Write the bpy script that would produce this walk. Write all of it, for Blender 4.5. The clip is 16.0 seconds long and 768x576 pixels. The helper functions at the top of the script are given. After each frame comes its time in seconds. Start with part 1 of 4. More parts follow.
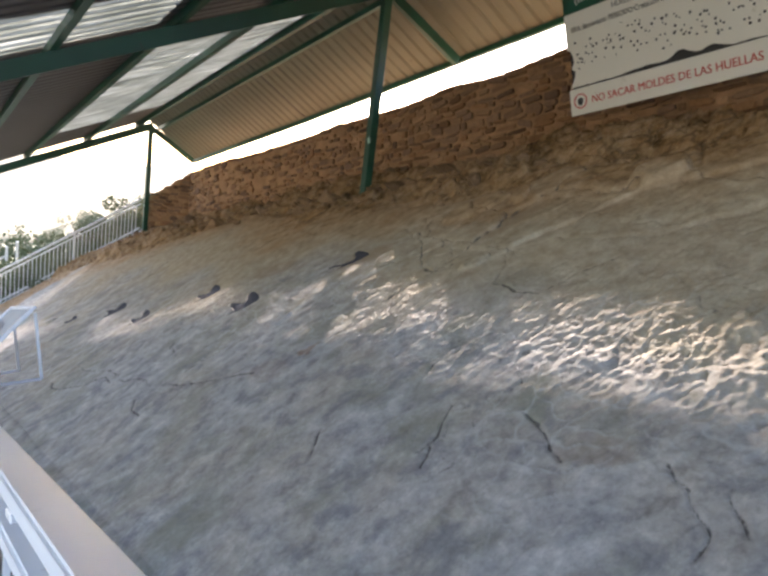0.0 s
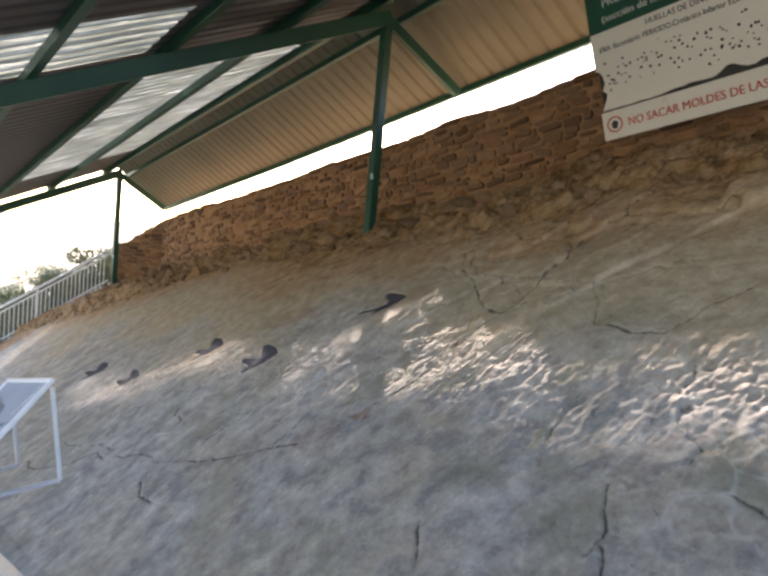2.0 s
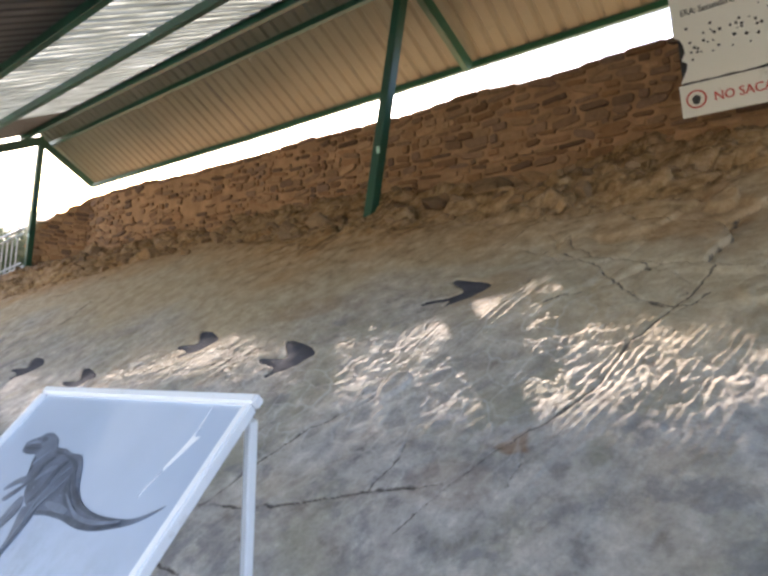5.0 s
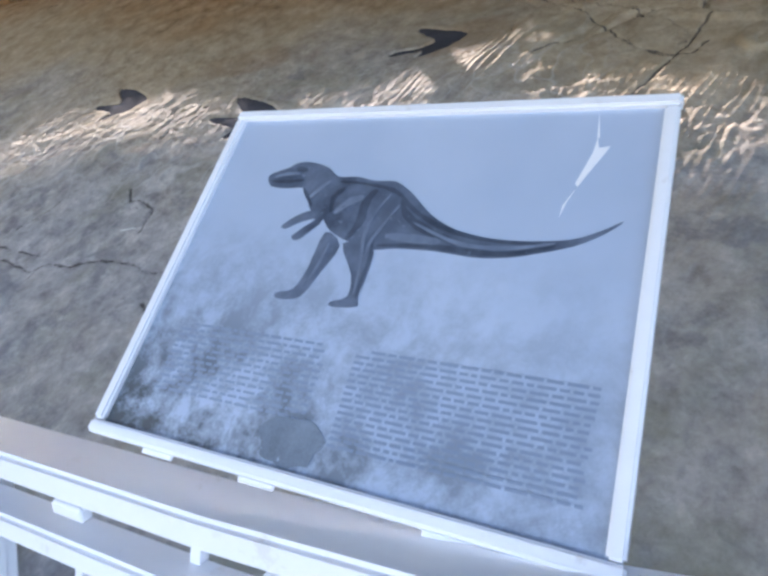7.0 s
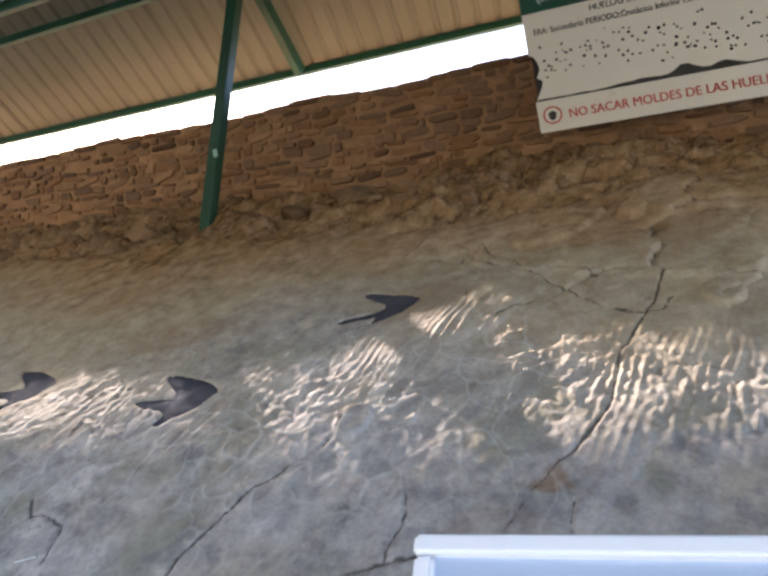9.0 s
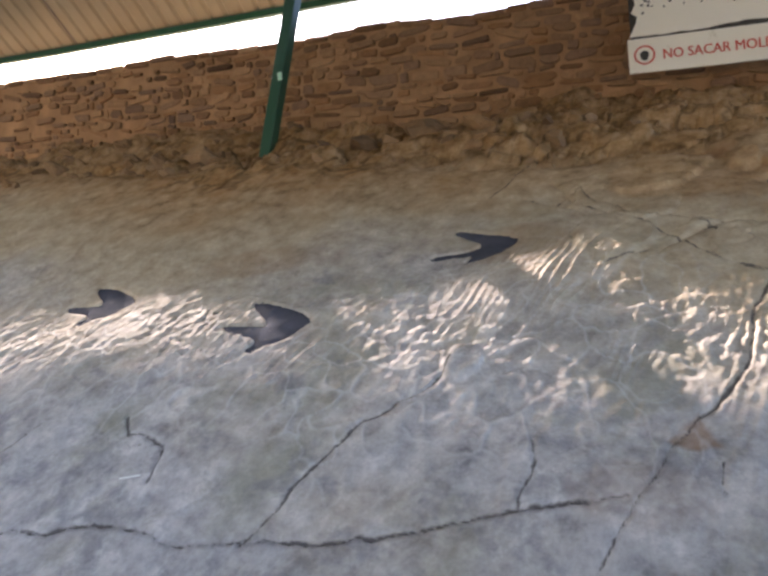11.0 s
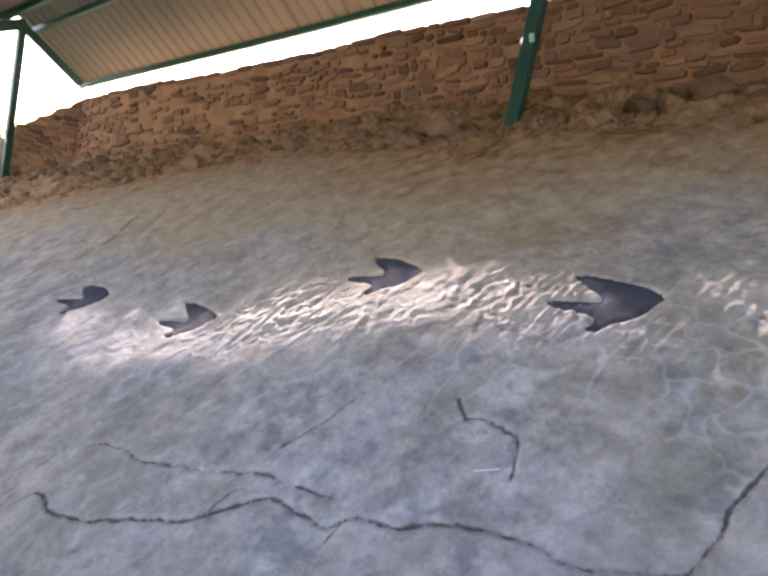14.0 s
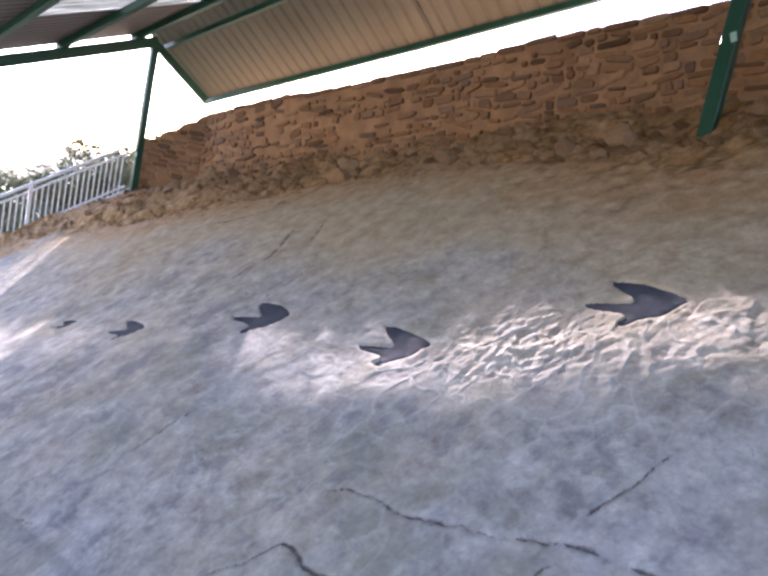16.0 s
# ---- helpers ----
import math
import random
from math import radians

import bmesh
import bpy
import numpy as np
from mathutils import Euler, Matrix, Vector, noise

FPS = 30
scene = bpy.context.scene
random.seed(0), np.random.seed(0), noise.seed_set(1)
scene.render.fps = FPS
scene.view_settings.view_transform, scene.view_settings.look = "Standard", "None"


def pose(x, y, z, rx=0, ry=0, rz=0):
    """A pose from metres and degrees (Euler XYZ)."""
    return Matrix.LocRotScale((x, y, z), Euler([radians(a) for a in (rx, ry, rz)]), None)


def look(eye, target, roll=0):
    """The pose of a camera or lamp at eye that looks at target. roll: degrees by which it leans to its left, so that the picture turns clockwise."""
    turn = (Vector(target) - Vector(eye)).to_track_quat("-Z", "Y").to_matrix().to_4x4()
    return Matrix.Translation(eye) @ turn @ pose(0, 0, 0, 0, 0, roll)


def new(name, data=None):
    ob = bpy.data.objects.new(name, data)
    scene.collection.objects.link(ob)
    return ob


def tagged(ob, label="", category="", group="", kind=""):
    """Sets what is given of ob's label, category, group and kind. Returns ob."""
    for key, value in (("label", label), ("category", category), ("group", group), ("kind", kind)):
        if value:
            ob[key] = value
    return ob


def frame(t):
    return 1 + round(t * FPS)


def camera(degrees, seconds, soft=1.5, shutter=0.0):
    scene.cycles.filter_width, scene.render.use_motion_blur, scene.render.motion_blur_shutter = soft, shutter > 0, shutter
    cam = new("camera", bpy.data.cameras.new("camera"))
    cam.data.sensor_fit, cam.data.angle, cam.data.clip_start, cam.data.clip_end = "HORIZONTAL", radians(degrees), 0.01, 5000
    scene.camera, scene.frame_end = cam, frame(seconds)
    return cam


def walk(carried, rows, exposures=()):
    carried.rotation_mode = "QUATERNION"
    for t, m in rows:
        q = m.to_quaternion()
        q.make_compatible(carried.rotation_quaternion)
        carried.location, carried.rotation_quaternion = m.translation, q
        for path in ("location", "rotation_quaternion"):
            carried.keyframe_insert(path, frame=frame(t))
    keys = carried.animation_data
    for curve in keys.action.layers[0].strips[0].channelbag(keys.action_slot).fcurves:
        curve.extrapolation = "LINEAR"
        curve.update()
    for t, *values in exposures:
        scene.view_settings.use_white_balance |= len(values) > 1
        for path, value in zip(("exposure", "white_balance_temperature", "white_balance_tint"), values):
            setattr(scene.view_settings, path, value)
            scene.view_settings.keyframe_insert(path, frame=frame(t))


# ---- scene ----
cam = camera(61.2, 16.0, soft=3.0)
PATH = [
    (0, (0.422, 0.292, 1.419), (1.639, 1.851, 1.118), 6.9),
    (0.5, (0.444, 0.58, 1.344), (1.765, 2.066, 1.135), 6.5),
    (1, (0.428, 0.918, 1.337), (1.66, 2.486, 1.175), 5.9),
    (1.5, (0.426, 1.193, 1.312), (1.587, 2.818, 1.223), 5.1),
    (2, (0.384, 1.438, 1.223), (1.691, 2.944, 1.073), 5.1),
    (2.5, (0.448, 1.72, 1.178), (1.834, 3.161, 1.144), 6.9),
    (3, (0.509, 2.007, 1.118), (1.983, 3.359, 1.102), 7.2),
    (3.5, (0.453, 2.329, 1.058), (1.959, 3.642, 0.965), 8.1),
    (3.7, (0.474, 2.476, 1.011), (1.953, 3.823, 0.985), 8.6),
    (5.8, (0.469, 3.696, 0.701), (2.047, 4.889, 0.402), 7.1),
    (6, (0.412, 3.75, 0.669), (2.042, 4.84, 0.275), 7.3),
    (6.5, (0.254, 3.87, 0.644), (1.854, 4.921, 0.063), 4.2),
    (7, (0.19, 3.961, 0.598), (1.852, 4.813, -0.118), 9.7),
    (7.5, (0.19, 4.012, 0.605), (1.854, 4.915, -0.042), 11.8),
    (8, (0.395, 4.122, 0.729), (2.127, 5.111, 0.579), 8.2),
    (8.5, (0.479, 4.33, 0.725), (2.276, 5.209, 0.73), 7.9),
    (8.7, (0.492, 4.431, 0.685), (2.344, 5.187, 0.732), 5.9),
    (10.8, (0.461, 4.952, 0.548), (2.338, 5.634, 0.436), 11.0),
    (11, (0.467, 5.05, 0.528), (2.313, 5.807, 0.391), 10.3),
    (11.5, (0.515, 5.201, 0.502), (2.32, 6.054, 0.389), 10.6),
    (12, (0.569, 5.327, 0.461), (2.431, 6.05, 0.369), 11.8),
    (12.5, (0.514, 5.427, 0.421), (2.447, 5.936, 0.342), 10.4),
    (13, (0.45, 5.622, 0.388), (2.326, 6.307, 0.284), 11.0),
    (13.5, (0.499, 5.751, 0.343), (2.195, 6.801, 0.194), 9.6),
    (14, (0.536, 6.077, 0.172), (2.145, 7.239, -0.071), 11.2),
    (14.5, (0.45, 6.272, 0.205), (1.935, 7.418, -0.11), 9.2),
    (15, (0.415, 6.53, 0.135), (1.842, 7.91, -0.105), 11.2),
    (15.5, (0.363, 6.81, 0.057), (1.8, 8.181, -0.179), 11.5),
    (16, (0.291, 7.073, -0.004), (1.751, 8.417, -0.25), 11.6),
]
walk(cam, [(t, look(eye, target, roll)) for t, eye, target, roll in PATH],
     exposures=[(0, 2.35, 6700, 21), (3, 2.4, 6900, 22), (6, 2.72, 6600, 22), (6.5, 2.68, 6400, 23), (7, 2.52, 6400, 23), (8, 2.45, 6400, 24), (8.6, 2.55, 6700, 24), (12.5, 2.7, 6650, 29), (16, 2.62, 6050, 32)])

# ---- light ----
SUN_EL, SUN_AZ = radians(20.72), radians(52.0)   # height of the sun; its bearing from +x, towards +y positive
SUN_DIR = Vector((math.cos(SUN_EL) * math.cos(SUN_AZ), math.cos(SUN_EL) * math.sin(SUN_AZ), math.sin(SUN_EL)))
world = bpy.data.worlds.new("world")
scene.world = world
world.use_nodes = True
wn = world.node_tree
sky = wn.nodes.new("ShaderNodeTexSky")
sky.sky_type, sky.sun_disc = "NISHITA", False
sky.sun_elevation, sky.sun_rotation = SUN_EL, math.pi / 2 - SUN_AZ
sky.altitude, sky.air_density, sky.dust_density = 700, 1.0, 1.5
wn.links.new(sky.outputs[0], wn.nodes["Background"].inputs[0])
wn.nodes["Background"].inputs[1].default_value = 0.15
sun = new("sun", bpy.data.lights.new("sun", "SUN"))
sun.data.energy, sun.data.angle, sun.data.color = 5.0, radians(0.5), (1.0, 0.94, 0.84)
sun.matrix_world = look(SUN_DIR * 60, (0, 0, 0))

# ---- helpers of the place ----
SLOPE = 0.185          # the hillside falls along y by this much a metre
WALK_SLOPE = 0.22      # the walkway
RAIL_SLOPE = 0.232     # its handrail


def W(x, y, h):
    """A place on the hillside: h is the height above the falling datum."""
    return Vector((x, y, h - SLOPE * y))


def mesh_of(bm, name, material=None, smooth=False):
    me = bpy.data.meshes.new(name)
    bm.normal_update()
    bm.to_mesh(me)
    bm.free()
    if material:
        me.materials.append(material)
    if smooth:
        for p in me.polygons:
            p.use_smooth = True
    return me


def part(name, bm, material, parent=None, label="", smooth=False):
    ob = new(name, mesh_of(bm, name, material, smooth))
    ob.parent = parent
    if label:
        ob["label"] = label
    return ob


def thing(name, place, label, category, group="", kind=""):
    ob = new(name)
    ob.location = place
    ob.empty_display_size = 0.1
    bpy.context.view_layer.update()
    return tagged(ob, label, category, group, kind)


def own(ob, parent):
    """Parents a mesh written in world coordinates to a thing standing elsewhere."""
    ob.parent = parent
    ob.matrix_parent_inverse = Matrix.Translation(-parent.matrix_basis.translation)
    return ob


def bar(bm, a, b, w, d, up=(0, 0, 1)):
    """A square bar from a to b, w wide sideways and d deep along up."""
    a, b, up = Vector(a), Vector(b), Vector(up)
    way = (b - a).normalized()
    side = way.cross(up).normalized() * (w / 2)
    top = side.cross(way).normalized() * (d / 2)
    vs = [bm.verts.new(p + i * side + j * top) for p in (a, b) for i, j in ((-1, -1), (1, -1), (1, 1), (-1, 1))]
    for f in ((3, 2, 1, 0), (4, 5, 6, 7), (0, 1, 5, 4), (1, 2, 6, 5), (2, 3, 7, 6), (3, 0, 4, 7)):
        bm.faces.new([vs[k] for k in f])
    return vs


def bars(*rows):
    bm = bmesh.new()
    for r in rows:
        bar(bm, *r)
    return bm


def bevelled(bm, r=0.006, seg=1):
    bmesh.ops.bevel(bm, geom=bm.edges[:], offset=r, segments=seg, affect="EDGES", clamp_overlap=True)
    return bm


def slab_of(bm, quad, thick):
    """A plate: a quad of places thickened along its normal."""
    q = [Vector(p) for p in quad]
    n = (q[1] - q[0]).cross(q[3] - q[0]).normalized() * thick
    vs = [bm.verts.new(p) for p in q] + [bm.verts.new(p - n) for p in q]
    for f in ((0, 1, 2, 3), (7, 6, 5, 4), (0, 4, 5, 1), (1, 5, 6, 2), (2, 6, 7, 3), (3, 7, 4, 0)):
        bm.faces.new([vs[k] for k in f])
    return bm


def lattice(ix, iy, seed):
    n = (ix.astype(np.int64) * 374761393 + iy.astype(np.int64) * 668265263 + seed * 974634547) & 0x7FFFFFFF
    n = ((n ^ (n >> 13)) * 1274126177) & 0x7FFFFFFF
    return ((n ^ (n >> 16)) & 0xFFFF) / 65535.0


def vnoise(x, y, seed=0):
    """Smooth value noise on arrays, -1 to 1."""
    ix, iy = np.floor(x), np.floor(y)
    fx, fy = x - ix, y - iy
    fx, fy = fx * fx * (3 - 2 * fx), fy * fy * (3 - 2 * fy)
    a, b = lattice(ix, iy, seed), lattice(ix + 1, iy, seed)
    c, d = lattice(ix, iy + 1, seed), lattice(ix + 1, iy + 1, seed)
    return 2 * ((a + (b - a) * fx) * (1 - fy) + (c + (d - c) * fx) * fy) - 1


def fractal(x, y, seed=0, octaves=4):
    total, amp = 0, 1.0
    for k in range(octaves):
        total = total + amp * vnoise(x * 2 ** k + 17.3 * k, y * 2 ** k - 9.1 * k, seed + k)
        amp *= 0.5
    return total


# ---- materials ----
def shader(name):
    m = bpy.data.materials.new(name)
    m.use_nodes = True
    return m, m.node_tree, m.node_tree.nodes["Principled BSDF"]


def ramp(nt, fac, stops):
    r = nt.nodes.new("ShaderNodeValToRGB")
    while len(r.color_ramp.elements) < len(stops):
        r.color_ramp.elements.new(0.5)
    for e, (p, c) in zip(r.color_ramp.elements, stops):
        e.position, e.color = p, (*c, 1) if len(c) == 3 else c
    nt.links.new(fac, r.inputs[0])
    return r.outputs[0]


def tex_noise(nt, scale, detail=6, rough=0.6, vec=None, distort=0.0):
    n = nt.nodes.new("ShaderNodeTexNoise")
    n.inputs["Scale"].default_value, n.inputs["Detail"].default_value, n.inputs["Roughness"].default_value = scale, detail, rough
    n.inputs["Distortion"].default_value = distort
    if vec is not None:
        nt.links.new(vec, n.inputs["Vector"])
    return n.outputs[0]


def position(nt, scale=(1, 1, 1)):
    g = nt.nodes.new("ShaderNodeNewGeometry")
    mp = nt.nodes.new("ShaderNodeMapping")
    mp.inputs["Scale"].default_value = scale
    nt.links.new(g.outputs["Position"], mp.inputs[0])
    return mp.outputs[0]


def mixed(nt, fac, a, b, mode="MIX"):
    m = nt.nodes.new("ShaderNodeMix")
    m.data_type, m.blend_type = "RGBA", mode
    for sock, v in ((m.inputs[0], fac), (m.inputs[6], a), (m.inputs[7], b)):
        if isinstance(v, (int, float)):
            sock.default_value = v
        elif isinstance(v, tuple):
            sock.default_value = (*v, 1)
        else:
            nt.links.new(v, sock)
    return m.outputs[2]


def bump(nt, bsdf, height, strength=0.3, distance=0.02):
    b = nt.nodes.new("ShaderNodeBump")
    b.inputs["Strength"].default_value, b.inputs["Distance"].default_value = strength, distance
    nt.links.new(height, b.inputs["Height"])
    nt.links.new(b.outputs[0], bsdf.inputs["Normal"])


def plain(name, dark, light, rough=0.5, scale=6.0, metal=0.0, bump_s=0.15, spots=None, stretch=(1, 1, 1), spec=0.5):
    """Two-tone surface with broad and fine variation; spots: a third colour in worn flecks."""
    m, nt, b = shader(name)
    v = position(nt, stretch)
    broad, fine = tex_noise(nt, scale * 0.25, 3, 0.5, v), tex_noise(nt, scale * 6, 8, 0.65, v)
    col = mixed(nt, ramp(nt, broad, [(0.3, (0, 0, 0)), (0.7, (1, 1, 1))]), dark, light)
    col = mixed(nt, 0.25, col, ramp(nt, fine, [(0.3, dark), (0.7, light)]))
    if spots:
        col = mixed(nt, ramp(nt, tex_noise(nt, scale * 1.7, 9, 0.7, v), [(0.62, (0, 0, 0)), (0.68, (1, 1, 1))]), col, spots)
    nt.links.new(col, b.inputs["Base Color"])
    b.inputs["Roughness"].default_value, b.inputs["Metallic"].default_value = rough, metal
    b.inputs["Specular IOR Level"].default_value = spec
    bump(nt, b, fine, bump_s, 0.004)
    return m


def maths(nt, op, a, c):
    m = nt.nodes.new("ShaderNodeMath")
    m.operation = op
    for sock, v in zip(m.inputs, (a, c)):
        if isinstance(v, (int, float)):
            sock.default_value = v
        else:
            nt.links.new(v, sock)
    return m.outputs[0]


def crack_net(nt, v, scale, width, warp):
    """Thin lines between random cells, bent by noise: 1 in the crack."""
    n = nt.nodes.new("ShaderNodeTexNoise")
    n.inputs["Scale"].default_value, n.inputs["Detail"].default_value = scale * 1.6, 5
    nt.links.new(v, n.inputs["Vector"])
    mv = nt.nodes.new("ShaderNodeVectorMath")
    mv.operation = "MULTIPLY_ADD"
    mv.inputs[1].default_value = (warp, warp, warp)
    nt.links.new(n.outputs["Color"], mv.inputs[0])
    nt.links.new(v, mv.inputs[2])
    vo = nt.nodes.new("ShaderNodeTexVoronoi")
    vo.feature = "DISTANCE_TO_EDGE"
    vo.inputs["Scale"].default_value = scale
    nt.links.new(mv.outputs[0], vo.inputs["Vector"])
    return ramp(nt, vo.outputs["Distance"], [(0.0, (1, 1, 1)), (width, (0, 0, 0))])


def rock_material():
    """Grey bedding plane, tan where weathered, with earth, rust, dark cracks and raised veins painted paler where the
    slab carries them.
    """
    m, nt, b = shader("slab rock")
    v = position(nt)

    def field(name):
        n = nt.nodes.new("ShaderNodeAttribute")
        n.attribute_name = name
        return n.outputs["Fac"]

    broad = tex_noise(nt, 0.7, 5, 0.6, v, 0.5)
    blot = tex_noise(nt, 1.9, 8, 0.66, v, 0.2)
    mid = tex_noise(nt, 6.5, 9, 0.68, v)
    fine = tex_noise(nt, 38.0, 8, 0.72, v, 0.2)
    grey = ramp(nt, mid, [(0.32, (0.22, 0.21, 0.205)), (0.44, (0.36, 0.34, 0.325)), (0.56, (0.45, 0.425, 0.40)), (0.68, (0.59, 0.56, 0.52))])
    tan = ramp(nt, mid, [(0.28, (0.31, 0.235, 0.15)), (0.5, (0.435, 0.35, 0.24)), (0.75, (0.55, 0.465, 0.34))])
    grey = mixed(nt, ramp(nt, broad, [(0.45, (0, 0, 0)), (0.65, (0.45, 0.45, 0.45))]), grey, tan)
    # grey-green lichen blotches and dark weathering
    grey = mixed(nt, ramp(nt, blot, [(0.50, (0, 0, 0)), (0.64, (0.75, 0.75, 0.75))]), grey, (0.275, 0.262, 0.205))
    grey = mixed(nt, ramp(nt, tex_noise(nt, 3.1, 8, 0.68, v, 0.25), [(0.53, (0, 0, 0)), (0.63, (0.65, 0.65, 0.65))]), grey, (0.20, 0.195, 0.205))
    col = mixed(nt, maths(nt, "MULTIPLY", field("tan"), 0.85), grey, tan)
    brown = ramp(nt, mid, [(0.30, (0.15, 0.082, 0.036)), (0.44, (0.32, 0.195, 0.093)), (0.56, (0.44, 0.285, 0.155)), (0.74, (0.58, 0.425, 0.275))])
    brown = mixed(nt, ramp(nt, blot, [(0.52, (0, 0, 0)), (0.62, (1, 1, 1))]), brown, mixed(nt, 0.5, brown, (0.40, 0.21, 0.08)))
    earth = field("earth")
    col = mixed(nt, earth, col, brown)
    col = mixed(nt, 0.6, col, ramp(nt, fine, [(0.28, (0.70, 0.70, 0.70)), (0.5, (0.99, 0.99, 0.99)), (0.72, (1.22, 1.21, 1.2))]), "MULTIPLY")
    # dark crevices in the earthy upper part
    crevice = maths(nt, "MULTIPLY", crack_net(nt, v, 2.4, 0.09, 0.35), ramp(nt, blot, [(0.40, (0.15, 0.15, 0.15)), (0.56, (1, 1, 1))]))
    crevice = maths(nt, "MULTIPLY", crevice, ramp(nt, earth, [(0.75, (0, 0, 0)), (1.0, (0.7, 0.7, 0.7))]))
    col = mixed(nt, crevice, col, (0.07, 0.042, 0.022))
    col = mixed(nt, maths(nt, "MULTIPLY", field("rust"), 0.8), col, (0.25, 0.135, 0.07))
    # raised veins mixed paler: the light they catch is put into the colour
    col = mixed(nt, maths(nt, "MULTIPLY", field("vein"), 0.45), col, (0.62, 0.60, 0.57))
    # crack lines and plate gaps turned dark, with ragged edges
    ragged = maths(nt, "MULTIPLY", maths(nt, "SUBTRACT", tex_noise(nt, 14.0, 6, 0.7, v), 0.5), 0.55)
    crack_dark = maths(nt, "ADD", field("crack_dark"), ragged)
    col = mixed(nt, ramp(nt, crack_dark, [(0.82, (0, 0, 0)), (0.94, (0.9, 0.9, 0.9))]), col, (0.085, 0.072, 0.066))
    nt.links.new(col, b.inputs["Base Color"])
    b.inputs["Roughness"].default_value = 0.85
    b.inputs["Specular IOR Level"].default_value = 0.12
    relief = maths(nt, "ADD", maths(nt, "MULTIPLY", fine, 0.35), maths(nt, "MULTIPLY", mid, 0.7))
    bump(nt, b, relief, 0.6, 0.014)
    return m


def varied(name, tones, rough=0.85, scale=14.0, bump_s=0.5):
    """Pieces that differ one from another, with grain."""
    m, nt, b = shader(name)
    info = nt.nodes.new("ShaderNodeObjectInfo")
    col = ramp(nt, info.outputs["Random"], [(k / max(1, len(tones) - 1), c) for k, c in enumerate(tones)])
    v = position(nt)
    n = tex_noise(nt, scale, 8, 0.7, v, 0.3)
    col = mixed(nt, 0.6, col, ramp(nt, n, [(0.25, (0.35, 0.33, 0.31)), (0.75, (1.25, 1.2, 1.15))]), "MULTIPLY")
    nt.links.new(col, b.inputs["Base Color"])
    b.inputs["Roughness"].default_value = rough
    bump(nt, b, n, bump_s, 0.02)
    return m


M_ROCK = rock_material()
M_GREEN = plain("green painted steel", (0.007, 0.058, 0.035), (0.014, 0.095, 0.058), 0.38, 5, 0, 0.1, (0.03, 0.06, 0.045))
M_WHITE = plain("white painted steel", (0.80, 0.80, 0.81), (0.88, 0.88, 0.88), 0.35, 9, 0, 0.1, (0.74, 0.72, 0.70))
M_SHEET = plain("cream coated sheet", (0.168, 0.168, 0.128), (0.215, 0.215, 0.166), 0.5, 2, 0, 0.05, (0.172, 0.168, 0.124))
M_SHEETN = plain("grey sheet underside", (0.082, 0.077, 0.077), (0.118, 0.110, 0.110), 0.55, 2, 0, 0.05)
M_MORTAR = plain("mortar", (0.27, 0.15, 0.075), (0.54, 0.325, 0.175), 0.95, 12, 0, 1.0, (0.17, 0.10, 0.055))
M_STONE = varied("wall stone", [(0.12, 0.065, 0.035), (0.40, 0.215, 0.10), (0.22, 0.12, 0.06), (0.54, 0.335, 0.18), (0.15, 0.09, 0.06), (0.46, 0.275, 0.14), (0.26, 0.165, 0.11), (0.42, 0.225, 0.105)])
M_PRINT = plain("dark footprint filling", (0.042, 0.046, 0.062), (0.095, 0.10, 0.125), 0.95, 16, 0, 0.6, (0.13, 0.13, 0.14), spec=0.05)
M_CONCRETE = plain("walkway concrete", (0.28, 0.27, 0.25), (0.38, 0.37, 0.34), 0.9, 5, 0, 0.4)
M_KERB = plain("pale kerb plaster", (0.55, 0.54, 0.52), (0.68, 0.66, 0.63), 0.85, 5, 0, 0.3)
M_SIGNW = plain("off-white sign board", (0.80, 0.77, 0.68), (0.85, 0.82, 0.73), 0.55, 3, 0, 0.05, (0.68, 0.64, 0.54))
M_SIGNG = plain("dark green sign board", (0.008, 0.07, 0.045), (0.012, 0.095, 0.06), 0.5, 3, 0, 0.05)
M_RED = plain("red lettering", (0.52, 0.05, 0.04), (0.62, 0.08, 0.06), 0.6, 9)
M_PALE = plain("white lettering", (0.62, 0.64, 0.60), (0.75, 0.76, 0.72), 0.6, 9)
M_MINT = plain("pale mint paint", (0.42, 0.72, 0.62), (0.55, 0.80, 0.72), 0.4, 9)
M_BLACK = plain("black ink", (0.03, 0.03, 0.03), (0.05, 0.05, 0.05), 0.6, 9)
M_GROUND = plain("dry hillside earth", (0.20, 0.17, 0.10), (0.36, 0.31, 0.19), 0.95, 1.2, 0, 0.5, (0.12, 0.14, 0.06))
M_LEAF = varied("shrub leaves", [(0.08, 0.115, 0.05), (0.13, 0.165, 0.075), (0.17, 0.18, 0.09)], 0.7, 6.0, 0.1)


